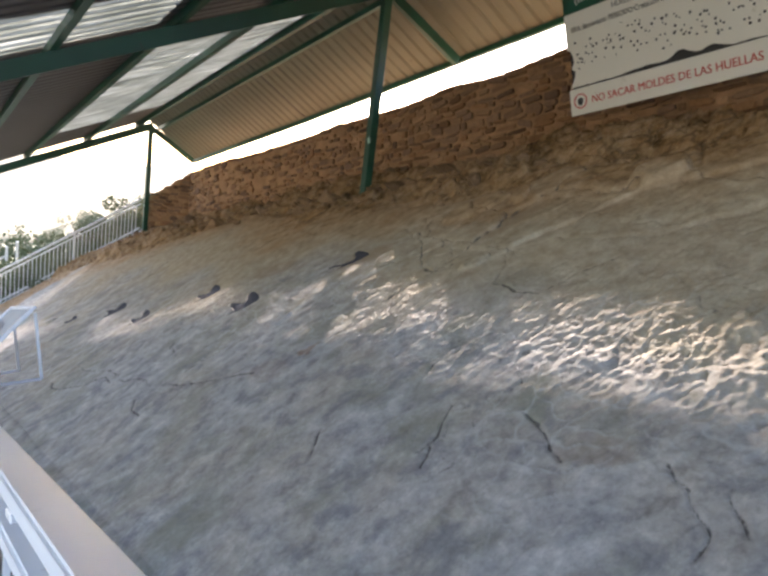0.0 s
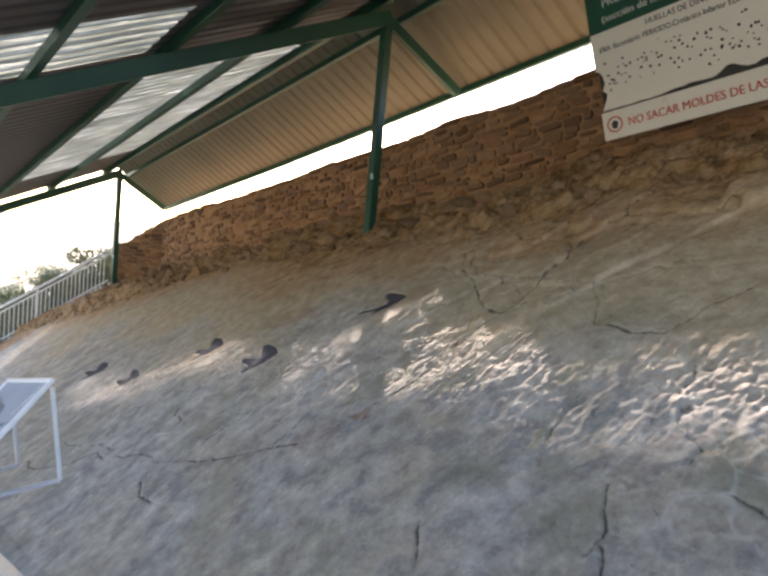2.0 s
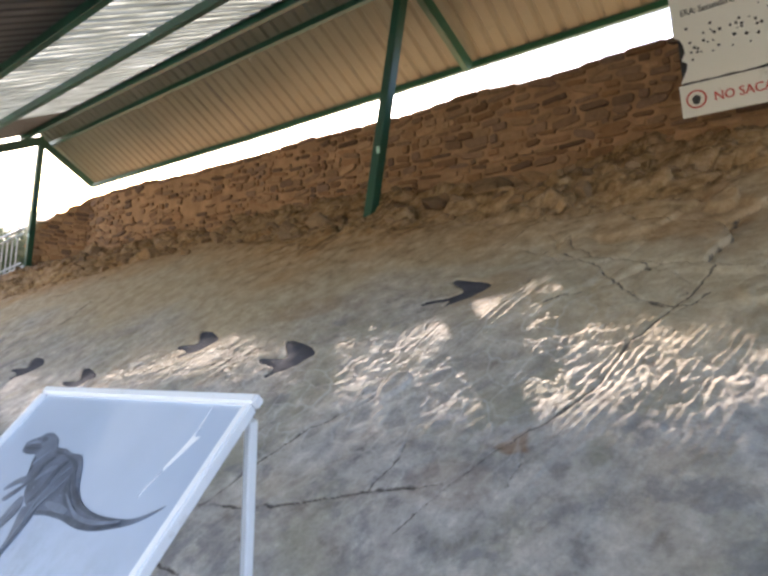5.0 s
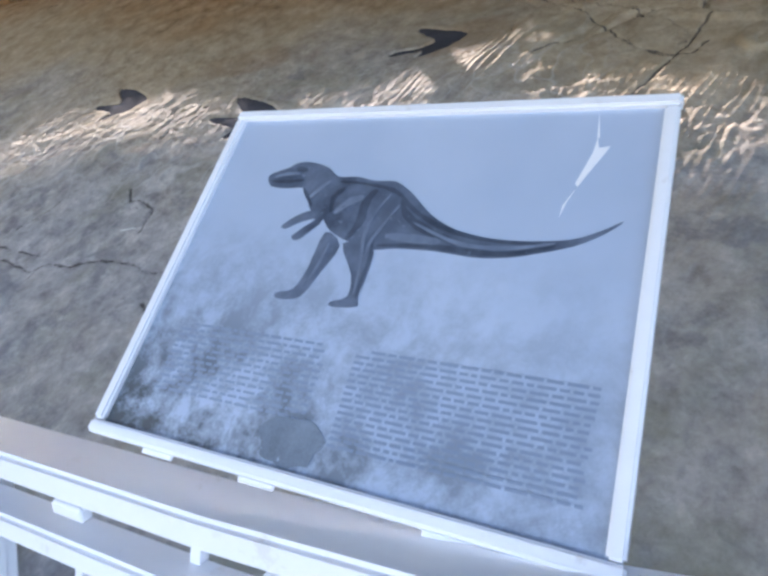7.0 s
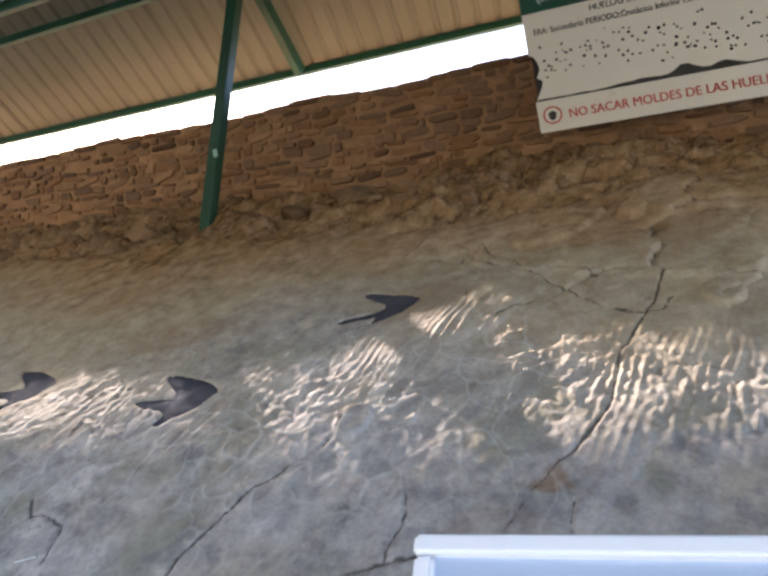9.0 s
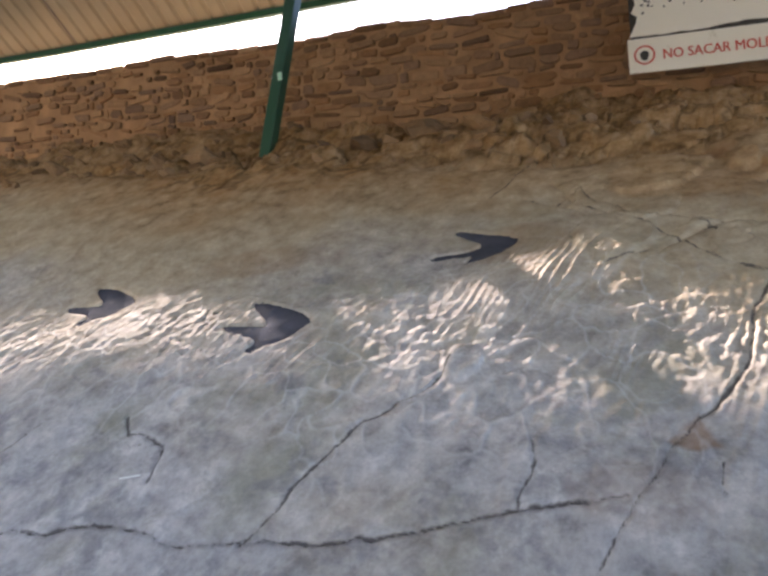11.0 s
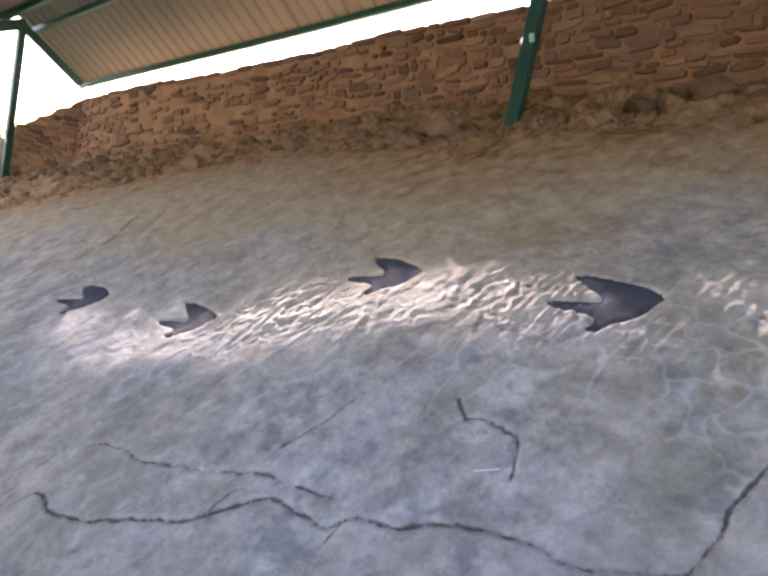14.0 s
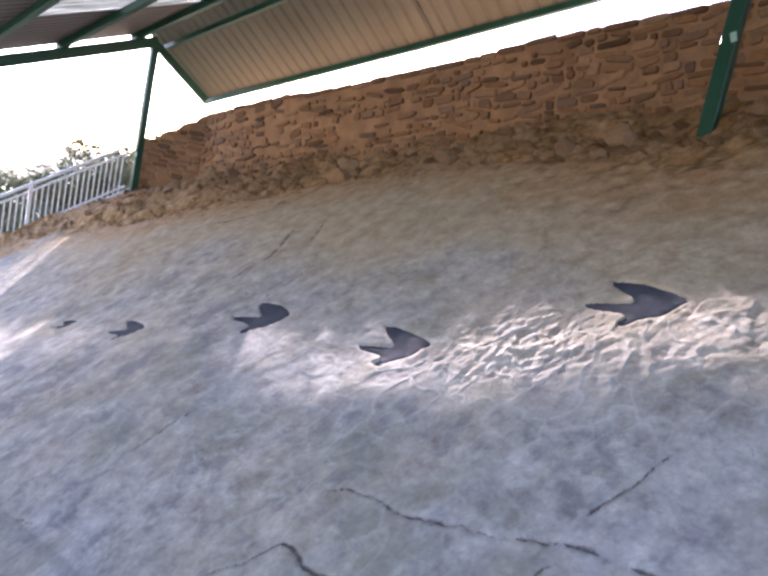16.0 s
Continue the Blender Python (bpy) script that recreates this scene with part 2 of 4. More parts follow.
def translucent_material():
    m, nt, b = shader("translucent sheet")
    out = nt.nodes["Material Output"]
    v = position(nt, (0.6, 10, 1))
    n = tex_noise(nt, 1.5, 6, 0.7, v)
    col = ramp(nt, n, [(0.30, (0.16, 0.17, 0.145)), (0.48, (0.39, 0.40, 0.36)), (0.66, (0.68, 0.69, 0.65))])
    tr = nt.nodes.new("ShaderNodeBsdfTranslucent")
    nt.links.new(col, tr.inputs[0])
    nt.links.new(col, b.inputs["Base Color"])
    b.inputs["Roughness"].default_value = 0.4
    mx = nt.nodes.new("ShaderNodeMixShader")
    mx.inputs[0].default_value = 0.7
    nt.links.new(b.outputs[0], mx.inputs[1])
    nt.links.new(tr.outputs[0], mx.inputs[2])
    nt.links.new(mx.outputs[0], out.inputs[0])
    return m


M_CLEAR = translucent_material()


# ---- outlines of the dinosaur footprints ----
# u along the foot from its heel, v uphill
FOOT = ((0.0, 0.0), (0.17, 0.095), (0.37, 0.158), (0.49, 0.151), (0.44, 0.078), (0.275, -0.042), (0.405, -0.060), (0.535, -0.086),
        (0.46, -0.148), (0.31, -0.172), (0.24, -0.205), (0.255, -0.27), (0.195, -0.300), (0.155, -0.240), (0.06, -0.181), (0.015, -0.09))
SLIM_FOOT = ((0.0, 0.0), (0.14, 0.085), (0.31, 0.155), (0.45, 0.175), (0.44, 0.115), (0.29, 0.02), (0.225, -0.055), (0.35, -0.115),
             (0.48, -0.150), (0.465, -0.205), (0.31, -0.192), (0.235, -0.185), (0.25, -0.25), (0.21, -0.262), (0.11, -0.215), (0.03, -0.12))


def rounded(points, steps=4):
    """A smooth closed line through points."""
    out, n = [], len(points)
    for k in range(n):
        a, b, c, d = (Vector(points[(k + i) % n]) for i in (-1, 0, 1, 2))
        for s in range(steps):
            t = s / steps
            out.append(0.5 * ((2 * b) + (c - a) * t + (2 * a - 5 * b + 4 * c - d) * t * t + (3 * b - a - 3 * c + d) * t ** 3))
    return out


TRACK = (
    (4.53, 5.88, 0, 1.0, 0.0, 1.0, SLIM_FOOT, "dark grey three-toed footprint with slim toes above ripple marks"),
    (3.75, 6.80, 0, 1.0, 0.0, 0.94, FOOT, "large dark grey three-toed footprint in the rock"),
    (3.90, 8.23, 0, 1.0, 0.02, 0.9, FOOT, "large dark grey three-toed footprint beside pale flaked rock"),
    (3.41, 9.46, 2, 1.0, 0.02, 0.8, FOOT, "dark grey three-toed footprint in the grey rock"),
    (3.51, 10.95, 2, 1.05, -0.05, 0.85, FOOT, "dark grey three-toed footprint in the grey rock"),
    (3.12, 12.45, 2, 0.8, -0.10, 0.8, FOOT, "dark grey three-toed footprint in the grey rock"),
    (3.06, 13.75, 4, 0.6, -0.15, 0.8, FOOT, "small dark grey footprint near the fence"),
)


def foot_ring(x, y, turn, size, skew, fat, shape):
    """Outline on the slab of a print with its heel at x, y; toes along +y turned by turn degrees."""
    ca, sa = math.cos(radians(turn)), math.sin(radians(turn))
    ring = []
    for p in rounded(shape, 3):
        u, v = p.x * size, p.y * size * fat + skew * p.x
        ring.append((x + v * ca - u * sa, y + u * ca + v * sa))
    return ring


def inside(ring, x, y):
    hit = np.zeros(np.shape(x), bool)
    for (ax, ay), (bx, by) in zip(ring, ring[1:] + ring[:1]):
        if ay != by:
            hit ^= ((ay > y) != (by > y)) & (x < (bx - ax) * (y - ay) / (by - ay) + ax)
    return hit


def depth_in(ring, x, y):
    """Distance from the outline, positive inside it; far off it is -9."""
    out = np.full(np.shape(x), -9.0)
    xs, ys = [p[0] for p in ring], [p[1] for p in ring]
    near = (x > min(xs) - 0.1) & (x < max(xs) + 0.1) & (y > min(ys) - 0.1) & (y < max(ys) + 0.1)
    px, py = x[near], y[near]
    best = np.full(px.shape, 9.0)
    for (ax, ay), (bx, by) in zip(ring, ring[1:] + ring[:1]):
        t = np.clip(((px - ax) * (bx - ax) + (py - ay) * (by - ay)) / max(1e-9, (bx - ax) ** 2 + (by - ay) ** 2), 0, 1)
        best = np.minimum(best, np.hypot(px - ax - t * (bx - ax), py - ay - t * (by - ay)))
    out[near] = np.where(inside(ring, px, py), best, -best)
    return out


# ---- the rock slab ----
def slab_h(x, y):
    """Height of the bare bedding plane, arrays or numbers."""
    x = np.asarray(x, float)
    over = np.clip(x - 5.7, 0, 1.2)
    return -1.195 + 0.652 * np.minimum(x, 6.9) - 0.14 * over ** 2 + 0.45 * np.clip(x - 6.9, 0, 9)


CRACKS = (
    ((3.51, 5.93), (3.36, 5.97), (3.25, 6.06), (3.06, 6.15), (2.9, 6.2), (2.53, 6.28)),
    ((4.63, 4.43), (4.22, 4.49), (3.94, 4.6), (3.66, 4.62), (3.43, 4.72), (3.17, 4.88), (2.96, 4.97), (2.72, 5.05)),
    ((2.95, 5.02), (2.84, 5.37), (2.65, 5.8), (2.56, 6.27), (2.5, 6.6), (2.53, 6.91)),
    ((3.14, 5.41), (3.04, 5.38), (2.85, 5.37)),
    ((1.85, 9.22), (2.07, 9.04), (2.06, 8.84), (2.12, 8.42), (2.23, 8.01), (2.37, 7.8), (2.36, 7.5), (2.45, 7.39), (2.52, 6.91)),
    ((4.92, 5.59), (4.53, 5.05), (4.31, 4.68), (4.22, 4.5)),
    ((4.56, 3.96), (4.11, 3.64), (4.02, 3.33), (4.04, 3.14), (4.26, 3.03), (4.42, 2.84)),
)
CRACKS_FINE = (
    ((5.08, 6.0), (4.97, 5.78), (5.19, 5.65), (4.98, 5.5), (4.81, 5.28)), ((5.17, 6.26), (5.54, 6.13), (6.01, 6.04), (7.07, 5.78)),
    ((4.68, 5.55), (4.52, 5.59), (4.32, 5.51)), ((4.36, 5.15), (4.24, 5.34)), ((4.77, 5.02), (4.6, 4.79)), ((4.4, 4.8), (4.22, 4.56), (4.22, 4.42), (4.37, 4.38)),
    ((2.18, 10.55), (2.5, 10.52)), ((2.56, 7.99), (2.71, 7.94), (2.91, 7.84)), ((1.63, 10.7), (1.68, 10.48), (1.72, 10.02)),
    ((3.02, 7.35), (2.93, 7.24), (2.92, 7.05), (2.76, 6.95)), ((2.23, 8.01), (2.37, 7.97)), ((2.33, 7.43), (2.44, 7.42)),
    ((3.1, 2.36), (2.97, 2.15), (2.84, 1.99)), ((2.96, 1.27), (2.85, 1.19), (2.74, 1.09)), ((2.6, 1.21), (2.71, 1.22), (2.87, 1.4), (2.95, 1.55)),
    ((2.6, 2.61), (2.73, 2.72)), ((2.32, 6.48), (2.23, 6.23), (2.22, 5.9)), ((2.36, 9.07), (2.47, 7.5)), ((2.98, 2.84), (2.79, 2.73), (2.67, 2.74)),
    ((2.63, 3.66), (2.47, 3.45)), ((1.9, 12.03), (2.1, 11.87)), ((3.31, 3.33), (3.2, 3.31), (3.04, 3.23)), ((3.12, 4.71), (2.99, 4.68)),
    ((4.91, 12.39), (4.52, 12.07)), ((4.93, 10.8), (4.67, 10.51), (4.44, 10.47)), ((3.95, 14.99), (4.59, 15.19), (4.89, 14.9)), ((3.9, 12.36), (4.25, 12.26), (4.72, 12.61)),
    ((5.48, 12.79), (5.62, 12.48), (5.71, 11.84)), ((3.29, 11.59), (3.7, 11.53), (4.14, 11.47)), ((4.77, 14.91), (5.11, 14.13), (5.56, 13.6)),
)


def crack_distance(x, y, lines):
    """Distance to the nearest of the cracks, which zigzag a little."""
    wx = x + 0.038 * fractal(x * 2.9, y * 2.9, 71, 5)
    wy = y + 0.038 * fractal(x * 2.9, y * 2.9, 83, 5)
    best = np.full(np.shape(x), 9.0)
    for line in lines:
        for (ax, ay), (bx, by) in zip(line, line[1:]):
            t = np.clip(((wx - ax) * (bx - ax) + (wy - ay) * (by - ay)) / ((bx - ax) ** 2 + (by - ay) ** 2), 0, 1)
            best = np.minimum(best, np.hypot(wx - ax - t * (bx - ax), wy - ay - t * (by - ay)))
    return best


def worley(x, y, seed):
    """Distance to the border between random cells."""
    d1, d2 = np.full(np.shape(x), 9.0), np.full(np.shape(x), 9.0)
    ix, iy = np.floor(x), np.floor(y)
    for i in (-1, 0, 1):
        for j in (-1, 0, 1):
            px = ix + i + 0.1 + 0.8 * lattice(ix + i, iy + j, seed)
            py = iy + j + 0.1 + 0.8 * lattice(ix + i, iy + j, seed + 1)
            d = np.hypot(x - px, y - py)
            d2 = np.minimum(d2, np.maximum(d, d1))
            d1 = np.minimum(d1, d)
    return d2 - d1


def broken_blocks(x, y, seed):
    """Jointed plates: a height of its own for each random cell, and the distance to its border."""
    wx, wy = x + 0.10 * fractal(x * 2.0, y * 2.0, seed + 5, 4), y + 0.14 * fractal(x * 1.6, y * 1.6, seed + 9, 4)
    d1, d2, own_h = np.full(np.shape(x), 9.0), np.full(np.shape(x), 9.0), np.zeros(np.shape(x))
    ix, iy = np.floor(wx), np.floor(wy)
    for i in (-1, 0, 1):
        for j in (-1, 0, 1):
            px = ix + i + 0.1 + 0.8 * lattice(ix + i, iy + j, seed)
            py = iy + j + 0.1 + 0.8 * lattice(ix + i, iy + j, seed + 1)
            d = np.hypot(wx - px, wy - py)
            lean = (wx - px) * (lattice(ix + i, iy + j, seed + 2) - 0.5) + (wy - py) * (lattice(ix + i, iy + j, seed + 3) - 0.5)
            own_h = np.where(d < d1, lattice(ix + i, iy + j, seed + 4) - 0.5 + 0.8 * lean, own_h)
            d2 = np.minimum(d2, np.maximum(d, d1))
            d1 = np.minimum(d1, d)
    return own_h, d2 - d1


LEDGES = (
    ((4.56, 3.96), (4.92, 3.62), (5.24, 3.31), (5.46, 2.46)),
    ((5.13, 5.01), (5.48, 4.84), (5.33, 4.51)),
    ((4.8, 16.2), (5.45, 15.4), (6.0, 14.5), (6.34, 13.0), (6.5, 11.85), (6.6, 10.4)),
)


def ledge_field(x, y):
    """Low steps: the uphill side of each line stands a little higher and fades out."""
    wx = x + 0.05 * fractal(x * 3, y * 3, 201, 3)
    total = np.zeros(np.shape(x))
    for line in LEDGES:
        best, side = np.full(np.shape(x), 9.0), np.zeros(np.shape(x))
        for (ax, ay), (bx, by) in zip(line, line[1:]):
            t = np.clip(((wx - ax) * (bx - ax) + (y - ay) * (by - ay)) / ((bx - ax) ** 2 + (by - ay) ** 2), 0, 1)
            d = np.hypot(wx - ax - t * (bx - ax), y - ay - t * (by - ay))
            up = np.sign(wx - ax - t * (bx - ax))
            side = np.where(d < best, up, side)
            best = np.minimum(best, d)
        total = total + np.where(side > 0, np.clip(best / 0.03, 0, 1) * np.exp(-(best / 0.8) ** 2), 0)
    return total


def block_bump(x, y, cx, cy, rx, ry, height):
    """A low rounded block standing out of the slab."""
    d = np.hypot((x - cx) / rx, (y - cy) / ry) + 0.12 * fractal(x * 4, y * 4, 211, 2)
    return height * np.clip((1.0 - d) / 0.18, 0, 1)


def ripple_zone(x, y):
    """Where the bedding plane keeps its ripple marks, 0 to 1."""
    edge = 0.25 * fractal(x * 2.2, y * 2.2, 93, 3)
    best = np.clip(0.55 * fractal(x * 0.8 + 4, y * 0.7, 95, 3) * np.clip((4.7 - x) / 0.6, 0, 1), 0, 0.6)
    for cx, cy, rx, ry in ((4.03, 5.62, 0.42, 0.46), (3.6, 5.12, 0.14, 0.22)):
        d = np.hypot((x - cx) / rx, (y - cy) / ry) + edge
        best = np.maximum(best, np.clip((1.15 - d) / 0.35, 0, 1))
    return best


def rubble_start(y):
    """How far up the slab the earthy rubble below the wall begins."""
    return np.interp(y, (0, 4, 6, 9, 13, 14.5, 16, 18.5, 21), (6.0, 5.7, 5.4, 5.75, 6.0, 5.65, 5.1, 4.7, 4.3)) + 0.2 * fractal(y * 0.0 + 3, y * 0.9, 171, 3)


def raised_veins(x, y):
    """A net of thin mineral veins on the middle of the slab, 0 to 1."""
    v = worley(x * 5.0 + 0.7 * fractal(x * 3, y * 3, 301, 3), y * 4.0 + 0.7 * fractal(x * 3, y * 3, 305, 3), 311)
    return np.clip(1 - v / 0.10, 0, 1) * np.clip(0.1 + 1.3 * fractal(x * 0.9, y * 0.9, 317, 3), 0, 1) * np.clip((4.6 - x) / 0.5, 0, 1)


def cracks_at(x, y):
    """Nearness to a crack: 1 in its middle, 0 at 5 cm from it; the far ones gape wider."""
    reach = 0.05 * (1 + np.clip((y - 9.3) / 3, 0, 2.5))
    near = np.maximum(1 - crack_distance(x, y, CRACKS) / reach, 0.96 - crack_distance(x, y, CRACKS_FINE) / reach) - 0.10 * np.clip(fractal(x * 2.3, y * 2.3, 461, 3), -0.3, 1)
    wx, wy = x + 0.16 * fractal(x * 2.2, y * 2.2, 141, 5), y + 0.16 * fractal(x * 2.2, y * 2.2, 147, 5)
    for scale, seed, share in ((1.4, 151, -0.05), (3.1, 155, -0.35)):
        edge = worley(wx * scale, wy * scale * 0.8, seed) / (scale * 1.7)
        keep = np.clip(share + 1.6 * fractal(x * 1.1, y * 1.1, seed + 6, 3), 0, 1) * np.clip((5.0 - x) / 0.8, 0, 1)
        near = np.maximum(near, (0.68 + 0.22 * keep) * (keep > 0.02) - edge / 0.05)
    return np.clip(near, 0, 1)


def plate_zone(x, y):
    """The jointed, broken upper slab towards the start of the path, 0 to 1."""
    return np.clip((x - 4.35 - 0.35 * fractal(x * 0.7, y * 0.7, 221, 3)) / 0.5, 0, 1) * np.clip((6.4 - y + 0.8 * fractal(x * 0.6, y * 0.6, 225, 2)) / 1.2, 0.0, 1)


def coarse_zone(x, y):
    """Patches of coarse grainy rock, 0 to 1."""
    edge = 0.35 * fractal(x * 2.6, y * 2.6, 431, 4)
    best = np.zeros(np.shape(x))
    for cx, cy, rx, ry in ((3.5, 3.35, 0.38, 0.75), (3.75, 1.9, 0.36, 0.9), (3.55, 4.2, 0.2, 0.3), (3.85, 4.9, 0.3, 0.45), (3.8, 7.4, 0.35, 0.5), (3.45, 9.1, 0.35, 0.6), (3.65, 6.4, 0.2, 0.4), (3.35, 8.0, 0.2, 0.4)):
        best = np.maximum(best, np.clip((1.1 - np.hypot((x - cx) / rx, (y - cy) / ry) - edge) / 0.4, 0, 1))
    return best


def slab_relief(x, y):
    """Bumps, ripple marks, plates and cracks of the bedding plane."""
    r = 0.022 * fractal(x * 0.5, y * 0.5, 3, 2) + 0.010 * fractal(x * 1.9, y * 1.9, 11, 3)
    # broad swells and dips
    for cx, cy, rx, ry, lift in ((3.7, 2.4, 1.0, 1.7, -0.04), (4.1, 5.7, 0.5, 0.7, 0.055), (3.7, 7.3, 0.7, 1.2, 0.03), (3.5, 10.4, 0.9, 1.7, -0.04), (4.25, 5.4, 0.6, 0.6, 0.03), (3.2, 14.4, 0.9, 2.2, -0.05)):
        r = r + lift * np.exp(-((x - cx) / rx) ** 2 - ((y - cy) / ry) ** 2)
    # rough skin of the rock, stronger in patches
    patch = np.clip(0.5 + 0.9 * fractal(x * 0.9, y * 0.7, 31, 3), 0, 1)
    rip = ripple_zone(x, y)
    sharp = 1 - np.abs(fractal(x * 12.0 + 0.5 * fractal(x * 6, y * 6, 57, 2), y * 12.0, 55, 3))
    smooth = (0.4 + 0.6 * np.exp(-((x - 3.75) / 0.65) ** 4)) * (1 - 0.65 * np.clip((y - 8.5) / 2, 0, 1) * np.clip((x - 3.7) / 0.4, 0.3, 1))
    r = r + smooth * (1 - 0.75 * rip) * ((0.0026 + 0.0040 * patch) * fractal(x * 21.0 + y * 13.0, y * 21.0 - x * 13.0, 51, 3) + (0.001 + 0.0015 * patch) * sharp)
    coarse = coarse_zone(x, y)
    grains = fractal(x * 22 + y * 16 + 0.8 * fractal(x * 9, y * 9, 441, 2), y * 22 - x * 16, 445, 3)
    r = r + coarse * (0.0048 * grains + 0.0035 * np.round(2 * fractal(x * 8, y * 8, 447, 4)) / 2)
    r = r + 0.013 * fractal(x * 2.7, y * 2.4, 471, 2) * np.clip((5.4 - y) / 0.8, 0, 1) * np.exp(-((x - 3.6) / 0.8) ** 4)
    # ripple marks: sharp crests that fork and fade
    phase = (y + 0.19 * x + 0.035 * fractal(x * 2.4, y * 3.2, 97, 3)) / 0.048
    crest = (1 - np.abs(np.sin(np.pi * phase))) ** 1.6
    r = r + 0.0085 * rip * crest * np.clip(0.75 + 0.6 * fractal(x * 5, y * 7, 99, 2), 0.1, 1.2)
    r = r + 0.005 * raised_veins(x, y) * (1 - rip)
    # flaked plates with low steps
    plates = fractal(x * 0.9 + 9, y * 0.9, 121, 4)
    r = r + 0.009 * (np.round(plates * 2.5) / 2.5)
    r = r - 0.012 * np.clip((cracks_at(x, y) - 0.74) / 0.22, 0, 1)
    r = r + 0.035 * ledge_field(x, y)
    r = r + block_bump(x, y, 4.54, 5.32, 0.28, 0.23, 0.018) + block_bump(x, y, 5.45, 3.25, 0.2, 0.25, 0.09) + block_bump(x, y, 5.4, 4.68, 0.08, 0.1, 0.07)
    r = r + block_bump(x, y, 3.51, 5.83, 0.10, 0.10, 0.03) + block_bump(x, y, 4.35, 4.15, 0.14, 0.12, 0.03)
    r = r - block_bump(x, y, 5.62, 4.92, 0.13, 0.2, 0.08)
    # jointed plates on the upper slab towards the start of the path
    zone = plate_zone(x, y)
    big, gap = broken_blocks(x * 1.5, y * 0.95, 231)
    small, gap2 = broken_blocks(x * 3.6, y * 2.6, 251)
    start = rubble_start(y)
    near_wall = np.clip((x - start) / 0.5, 0, 1)
    r = r + zone * (0.05 * big - 0.035 * np.clip(1 - gap / 0.05, 0, 1)) + (0.016 * zone + 0.05 * near_wall) * small - (0.006 * zone + 0.03 * near_wall) * np.clip(1 - gap2 / 0.08, 0, 1)
    # thin flakes broken off the skin
    flakes = fractal(x * 3.5 + 0.4 * fractal(x * 5, y * 5, 261, 2), y * 3.5, 271, 4)
    r = r + (0.0015 + 0.0035 * patch) * (1 - 0.8 * rip) * np.round(flakes * 3) / 3
    # long low folds that run up the smooth far part
    far = np.clip((y - 8.5) / 2, 0, 1) * np.clip((x - 3.6) / 0.5, 0, 1)
    fold = fractal(x * 0.55 + y * 0.10, y * 2.4 - x * 0.5, 281, 4)
    r = r + 0.009 * far * fold - 0.010 * far * np.clip(1 - np.abs(fold - 0.25) / 0.05, 0, 1)
    # rubbly earth and ledges below the wall
    rough = np.clip((x - start) / 0.35, 0, 1)
    ledge = fractal(x * 1.5 + 0.4 * fractal(x * 1.2, y * 1.2, 181, 2), y * 0.8, 21, 5)
    r = r + rough * (0.06 * ledge + 0.10 * np.round(ledge * 2.2) / 2.2 + 0.035 * fractal(x * 5, y * 5, 191, 3) - 0.07 * np.clip(1 - np.abs(fractal(x * 2.6, y * 1.7, 195, 4)) / 0.12, 0, 1)) - 0.03 * rough
    return r


def slab_z(x, y):
    x, y = np.asarray(x, float), np.asarray(y, float)
    return slab_h(x, y) + slab_relief(x, y) - SLOPE * y


def soft_spot(x, y, cx, cy, rx, ry):
    return np.clip((1.1 - np.hypot((x - cx) / rx, (y - cy) / ry) - 0.35 * fractal(x * 3, y * 3, 411, 4)) / 0.35, 0, 1)


def slab_dirt(x, y):
    """What marks the rock: dark cracks and plate gaps, earth washed down from the wall, tan weathering, rust stains,
    raised veins.
    """
    start = rubble_start(y)
    wander = fractal(x * 0.9, y * 0.6, 421, 5)
    washed = np.interp(y, (0, 3, 5.5, 8, 13, 15, 18.5, 21), (0.8, 0.9, 1.0, 0.95, 0.8, 0.5, 0.3, 0.3))
    earth = np.clip((x - start + washed + 0.30 * wander) / (0.25 + 0.9 * washed), 0, 1)
    earth = np.maximum(earth, np.clip((y - 19.2 - 0.12 * (x - 4.5) + 0.3 * wander) / 0.25, 0, 1) * np.clip((x - 2.4) / 0.6, 0, 1))
    earth = np.maximum(earth, 0.7 * soft_spot(x, y, 5.3, 5.0, 0.35, 0.5))
    tan = np.clip((x - np.interp(y, (0, 4, 7, 10, 21), (3.0, 3.2, 3.7, 3.5, 3.9)) + 0.6 * wander) / 1.0, 0, 1)
    rust = np.maximum(0.75 * np.clip(0.5 + depth_in([(3.16, 4.90), (3.33, 4.80), (3.17, 4.71)], x + 0.02 * fractal(x * 9, y * 9, 451, 2), y) / 0.02, 0, 1), 0.9 * soft_spot(x, y, 5.62, 4.94, 0.16, 0.24))
    rust = np.maximum(rust, 0.25 * soft_spot(x, y, 2.95, 4.95, 0.12, 0.2))
    for cx, cy, rx, ry in ((4.5, 5.9, 0.25, 0.3), (4.35, 7.6, 0.2, 0.5), (5.1, 4.6, 0.35, 0.4), (2.95, 1.8, 0.12, 0.2)):
        rust = np.maximum(rust, 0.3 * soft_spot(x, y, cx, cy, rx, ry))
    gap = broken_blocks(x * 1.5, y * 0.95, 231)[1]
    crack_dark = np.maximum(cracks_at(x, y), plate_zone(x, y) * np.clip(0.95 - gap / 0.12, 0, 1))
    return {"crack_dark": crack_dark, "earth": earth, "tan": tan, "rust": rust, "vein": raised_veins(x, y)}


